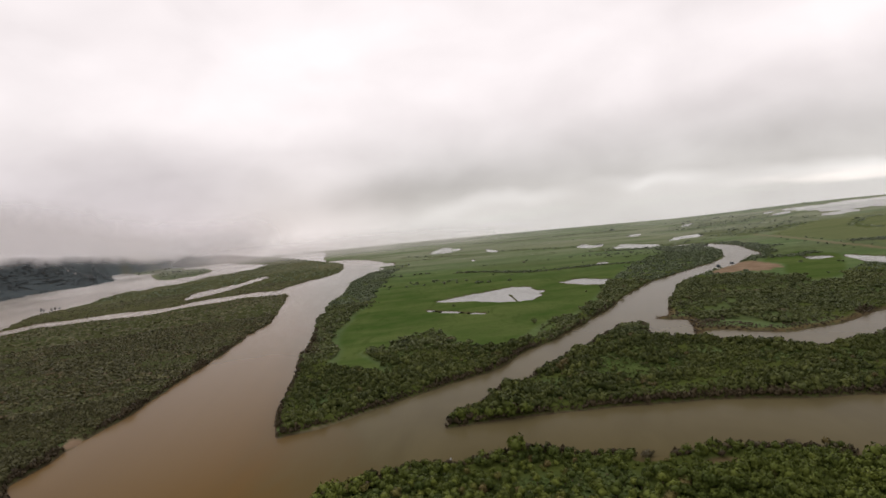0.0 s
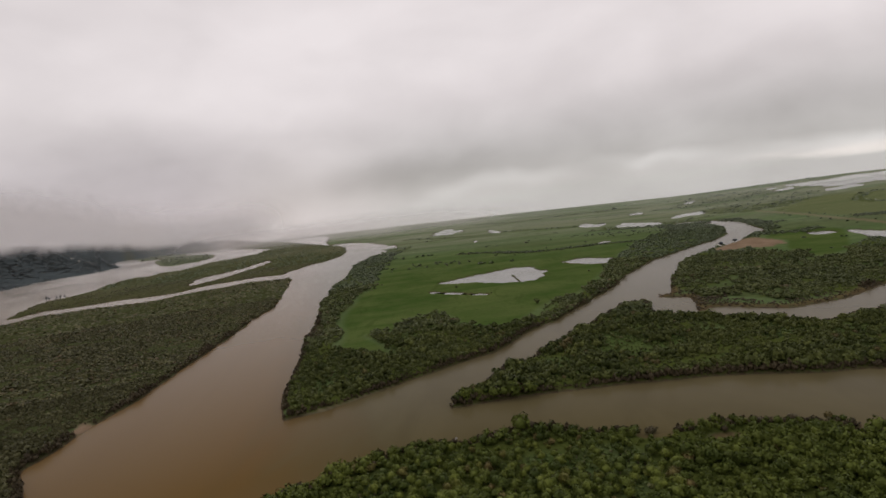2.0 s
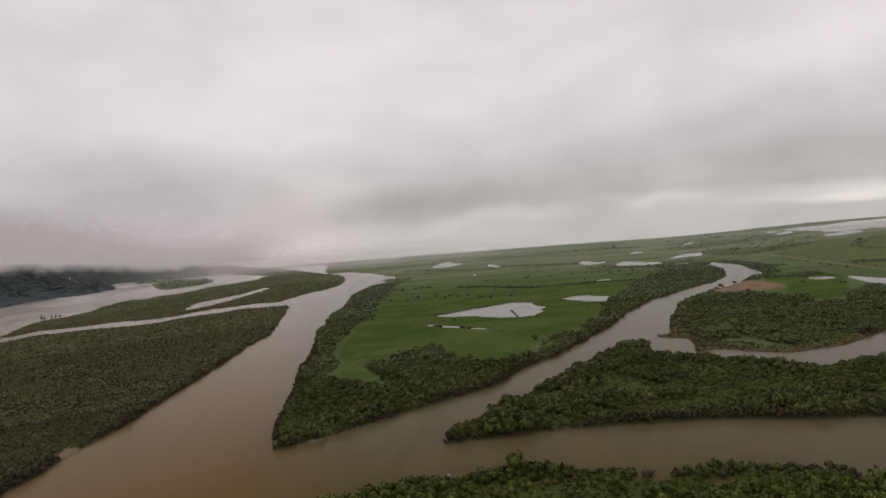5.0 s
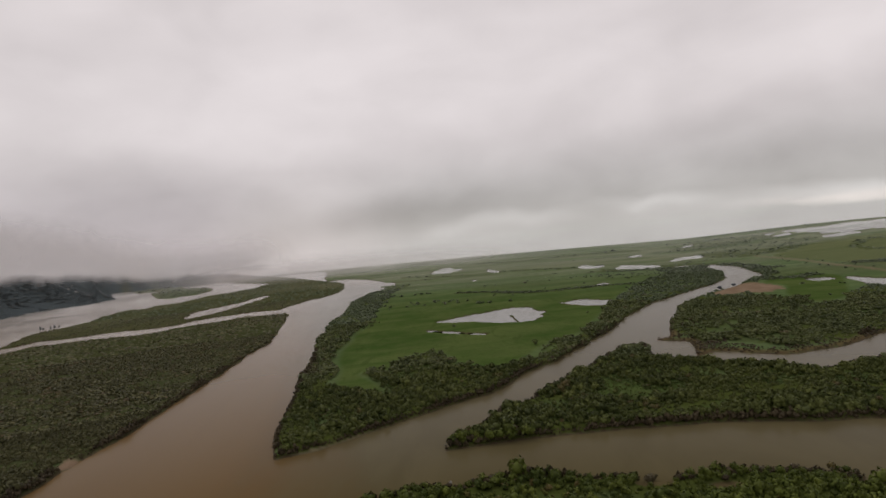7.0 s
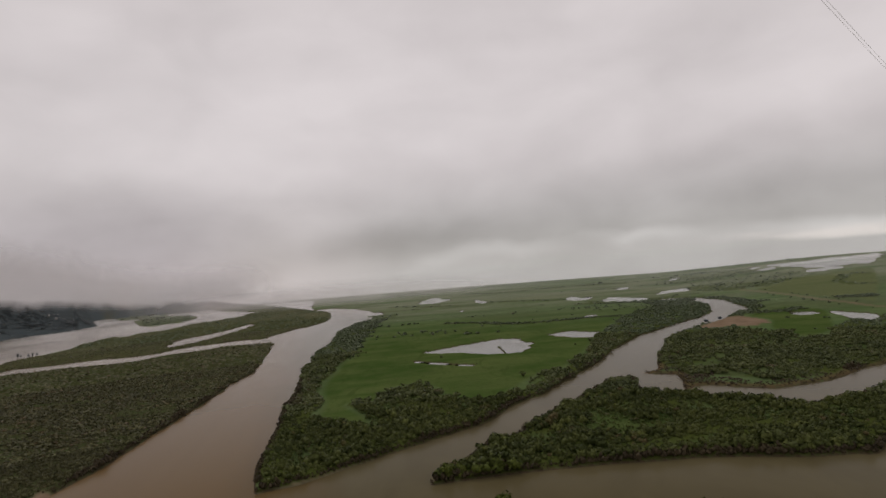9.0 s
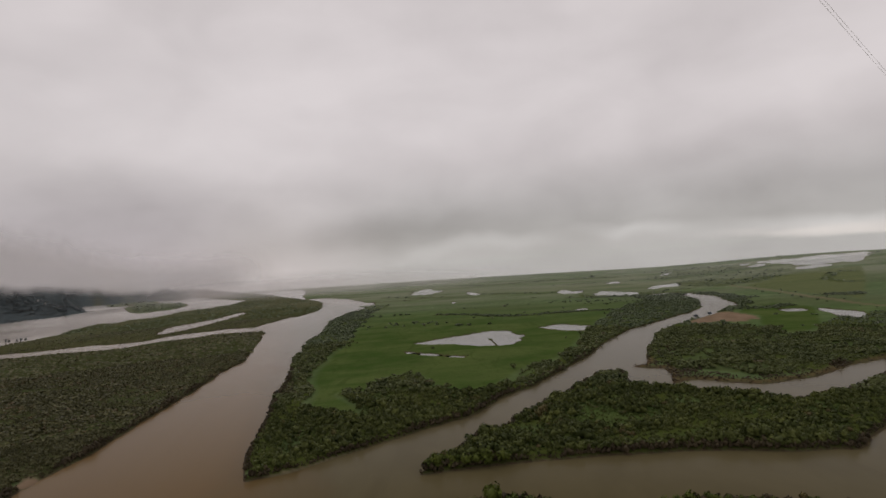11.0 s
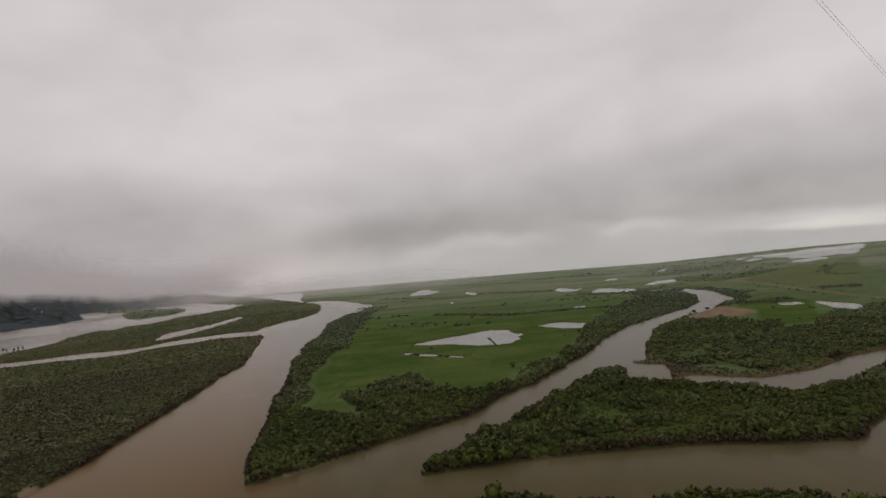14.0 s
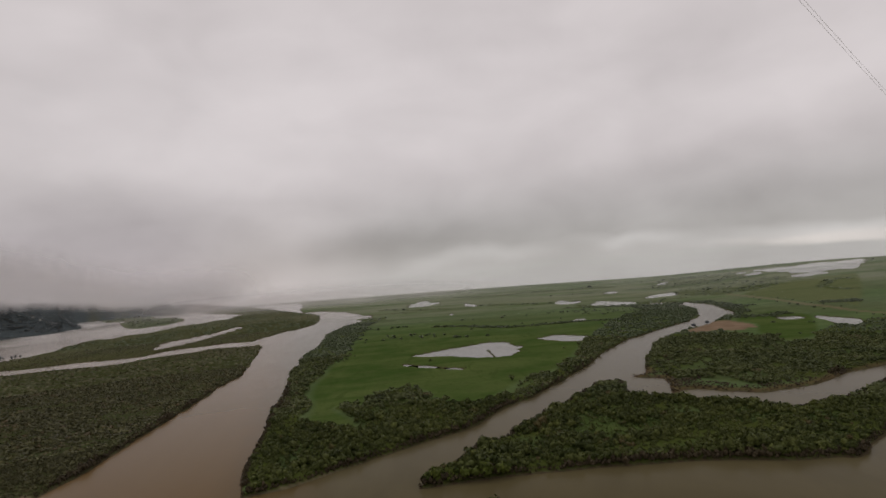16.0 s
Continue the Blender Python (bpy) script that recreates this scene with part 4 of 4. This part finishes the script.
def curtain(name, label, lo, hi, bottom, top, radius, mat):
    """A hanging translucent sheet on a curved line, for cloud, fog and stand-in haze."""
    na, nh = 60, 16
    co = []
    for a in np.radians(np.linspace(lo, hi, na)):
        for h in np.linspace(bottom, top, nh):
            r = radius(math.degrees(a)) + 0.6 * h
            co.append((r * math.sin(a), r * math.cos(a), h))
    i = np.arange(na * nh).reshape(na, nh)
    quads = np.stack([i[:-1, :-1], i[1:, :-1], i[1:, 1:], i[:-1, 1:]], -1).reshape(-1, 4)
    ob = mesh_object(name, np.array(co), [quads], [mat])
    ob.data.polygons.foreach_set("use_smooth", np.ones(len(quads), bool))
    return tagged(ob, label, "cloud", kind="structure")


curtain("backdrop", "grey low cloud drifting over the hill tops", -58, -14, 30, 620, lambda a: float(np.interp(a, (-58, -45, -38, -34, -30, -25, -14), (2300, 2450, 2750, 3150, 3800, 4450, 4500))), veil_material("low_stratus", hill_cover))
curtain("backdrop", "pale fog along the far edge of the plain", -32, 32, 0, 150, lambda a: 2800 + 60 * math.sin(radians(11 * a)), veil_material("far_fog", fog_cover))

def haze_cover(dense):
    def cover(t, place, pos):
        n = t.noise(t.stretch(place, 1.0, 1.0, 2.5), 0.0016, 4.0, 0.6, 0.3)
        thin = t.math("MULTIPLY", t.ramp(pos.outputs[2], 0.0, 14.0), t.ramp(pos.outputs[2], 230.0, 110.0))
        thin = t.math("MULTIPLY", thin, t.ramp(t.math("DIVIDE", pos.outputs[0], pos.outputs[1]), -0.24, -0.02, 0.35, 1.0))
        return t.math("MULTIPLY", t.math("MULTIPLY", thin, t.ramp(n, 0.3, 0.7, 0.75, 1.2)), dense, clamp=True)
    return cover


# added translucent sheets stand in for distance haze, denser with every kilometre
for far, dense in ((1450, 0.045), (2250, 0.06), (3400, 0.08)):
    curtain("backdrop", "thin translucent sheet standing in for distance haze", -60, 60, 0, 230, lambda a, far=far: far + 60 * math.sin(radians(7 * a)), veil_material("haze_veil", haze_cover(dense), (0.86, 0.92, 0.90)))

# ---- single things on the banks ----
def ground_at(x, y):
    return float(relief(np.array([float(x)]), np.array([float(y)]))[0][0])


def bush(name, label, x, y, seed, wide, tall, mat):
    ob = make_tree(name, label, seed, mat, leaves=170, size=0.2, wide=wide, tall=tall)
    ob["group"] = "brown shrubs on the near bank"
    ob.matrix_basis = pose(x, y, ground_at(x, y))


bush("shrub", "round reddish brown shrub on the bare river bank", BARE[0][0] - 1, BARE[0][1] + 5, 1201, 2.8, 4.6, DRY_SHADE)
bush("shrub", "reddish brown shrub at the water's edge", BARE[1][0] + 2, BARE[1][1] + 5, 1202, 2.0, 3.4, DRY_SHADE)
bush("shrub", "dull brown shrub at the water's edge", -47, 257, 1203, 3.0, 4.6, DRY_SHADE)
bush("shrub", "dull brown shrub at the water's edge", -37, 265, 1204, 2.4, 4.0, DRY_SHADE)
bush("shrub", "reddish brown shrub among willows on the bank", 14, 279, 1205, 2.6, 4.2, DRY_SHADE)
bush("shrub", "reddish brown shrub among willows on the bank", 137, 266, 1206, 2.4, 4.2, DRY_SHADE)
for i, (dx, tall) in enumerate(((-14, 13.0), (-9, 9.0), (6, 10.0), (14, 12.0), (22, 9.5))):
    ob = make_tree("poplar_tree", "tall dark poplar standing above island scrub", 1300 + i, LEAVES_HAZE_BLUE, leaves=90, size=0.3, wide=2.6, tall=tall)
    ob["group"] = "poplars on the long island"
    ob.matrix_basis = pose(-996 + dx, 1398 + 0.4 * dx, ground_at(-996 + dx, 1398 + 0.4 * dx))


for i, (bx, by, tall) in enumerate(((455, 979, 8.0), (491, 1018, 6.5))):
    while ground_at(bx, by) < 0.9:
        bx, by = bx + 2, by - 1
    ob = make_tree("riverside_tree", "lone dark tree leaning over the river bank", 1350 + i, LEAVES_HAZE_BLUE, leaves=120, size=0.26, wide=4.2, tall=tall)
    ob["group"] = "lone trees on the sandy bank"
    ob.matrix_basis = pose(bx, by, ground_at(bx, by))


def box(bm, x0, y0, z0, x1, y1, z1):
    v = [bm.verts.new(p) for p in ((x0, y0, z0), (x1, y0, z0), (x1, y1, z0), (x0, y1, z0), (x0, y0, z1), (x1, y0, z1), (x1, y1, z1), (x0, y1, z1))]
    for f in ((3, 2, 1, 0), (4, 5, 6, 7), (0, 1, 5, 4), (1, 2, 6, 5), (2, 3, 7, 6), (3, 0, 4, 7)):
        bm.faces.new([v[i] for i in f])


def house(x, y, turn, long, label):
    """A small gabled house on the far shore."""
    root = tagged(new("house"), label, "house", "houses on the far shore")
    root.matrix_basis = pose(x, y, ground_at(x, y), 0, 0, turn)
    bm = bmesh.new()
    box(bm, -long / 2, -4, -2, long / 2, 4, 2.8)
    part("wall", bm, PLASTER, root)
    bm = bmesh.new()
    a = [bm.verts.new(p) for p in ((-long / 2 - 0.6, -4.6, 3.3), (-long / 2 - 0.6, 4.6, 3.3), (-long / 2 - 0.6, 0, 6.4))]
    b = [bm.verts.new((long / 2 + 0.6, v.co.y, v.co.z)) for v in a]
    bm.faces.new(a)
    bm.faces.new(b[::-1])
    for i in range(3):
        bm.faces.new((a[(i + 1) % 3], a[i], b[i], b[(i + 1) % 3]))
    part("roof", bm, PLASTER, root, "pale grey metal roof")


house(-1949, 2913, 35, 9, "small pale house at the foot of the wooded hills")
house(-1905, 2899, 20, 7, "small pale house beside the far river shore")


def board_on_post(name, label, x, y, wide, high, point):
    """A painted river mark: a board on a post, square or pointed."""
    root = tagged(new(name), label, "sign")
    root.matrix_basis = pose(x, y, ground_at(x, y), 0, 0, 12)
    bm = bmesh.new()
    tube(bm, [(0, 0.08, -0.5), (0, 0.08, high + 2.6)], [0.07, 0.06], 8)
    part("post", bm, BARK, root)
    bm = bmesh.new()
    top = [(-wide / 2 * point, high + 2.5), (wide / 2 * point, high + 2.5)]
    outline = [(-wide / 2, 2.5), (wide / 2, 2.5), top[1], top[0]]
    front = [bm.verts.new((px, -0.03, pz)) for px, pz in outline]
    back = [bm.verts.new((px, 0.01, pz)) for px, pz in outline]
    bm.faces.new(front)
    bm.faces.new(back[::-1])
    for i in range(4):
        bm.faces.new((front[(i + 1) % 4], front[i], back[i], back[(i + 1) % 4]))
    part("board", bm, WHITE, root, "weathered white painted board")


edge_rng = np.random.RandomState(31)
for i in range(16):
    bx = -52 + 13.5 * i + 6 * edge_rng.rand()
    column = np.arange(300.0, 230.0, -0.8)
    dry = relief(np.full(column.shape, bx), column)[0] > 1.2
    by = column[np.argmax(dry)]
    bush("shrub", "dull reddish brown shrub at the water's edge", bx, by - 1.5 * edge_rng.rand(), 1220 + i, 1.7 + 0.9 * edge_rng.rand(), 3.0 + 1.6 * edge_rng.rand(), DRY_SHADE)
board_on_post("river_marker", "small white marker board on the wooded bank", -7, 277, 1.1, 1.2, 1.0)
board_on_post("river_marker", "pale pointed marker board on the wooded bank", 154, 266, 1.2, 1.9, 0.15)


def snag(x, y, seed):
    """A dead tree lying in the shallows."""
    r2 = np.random.RandomState(seed)
    root = tagged(new("driftwood"), "dead brown branches stranded in shallow water", "driftwood", "snags at the river mouth")
    root.matrix_basis = pose(x, y, 0, 0, 0, r2.rand() * 360)
    bm = bmesh.new()
    tube(bm, [(-3, 0, -0.3), (0, 0.3, 0.5), (3, 0, 1.2)], [0.35, 0.28, 0.12], 7)
    part("trunk", bm, BARK, root)
    for i in range(5):
        bm = bmesh.new()
        a, b = r2.rand() * 6.3, -2 + i
        tube(bm, [(b, 0.1, 0.3 + 0.15 * i), (b + math.cos(a), math.sin(a), 1.4), (b + 1.8 * math.cos(a), 1.8 * math.sin(a), 2.6)], [0.14, 0.09, 0.03], 5)
        part("branch", bm, BARK, root)


for i, (x, y) in enumerate(((222, 601), (231, 607), (216, 597), (239, 614))):
    snag(x, y, 1400 + i)
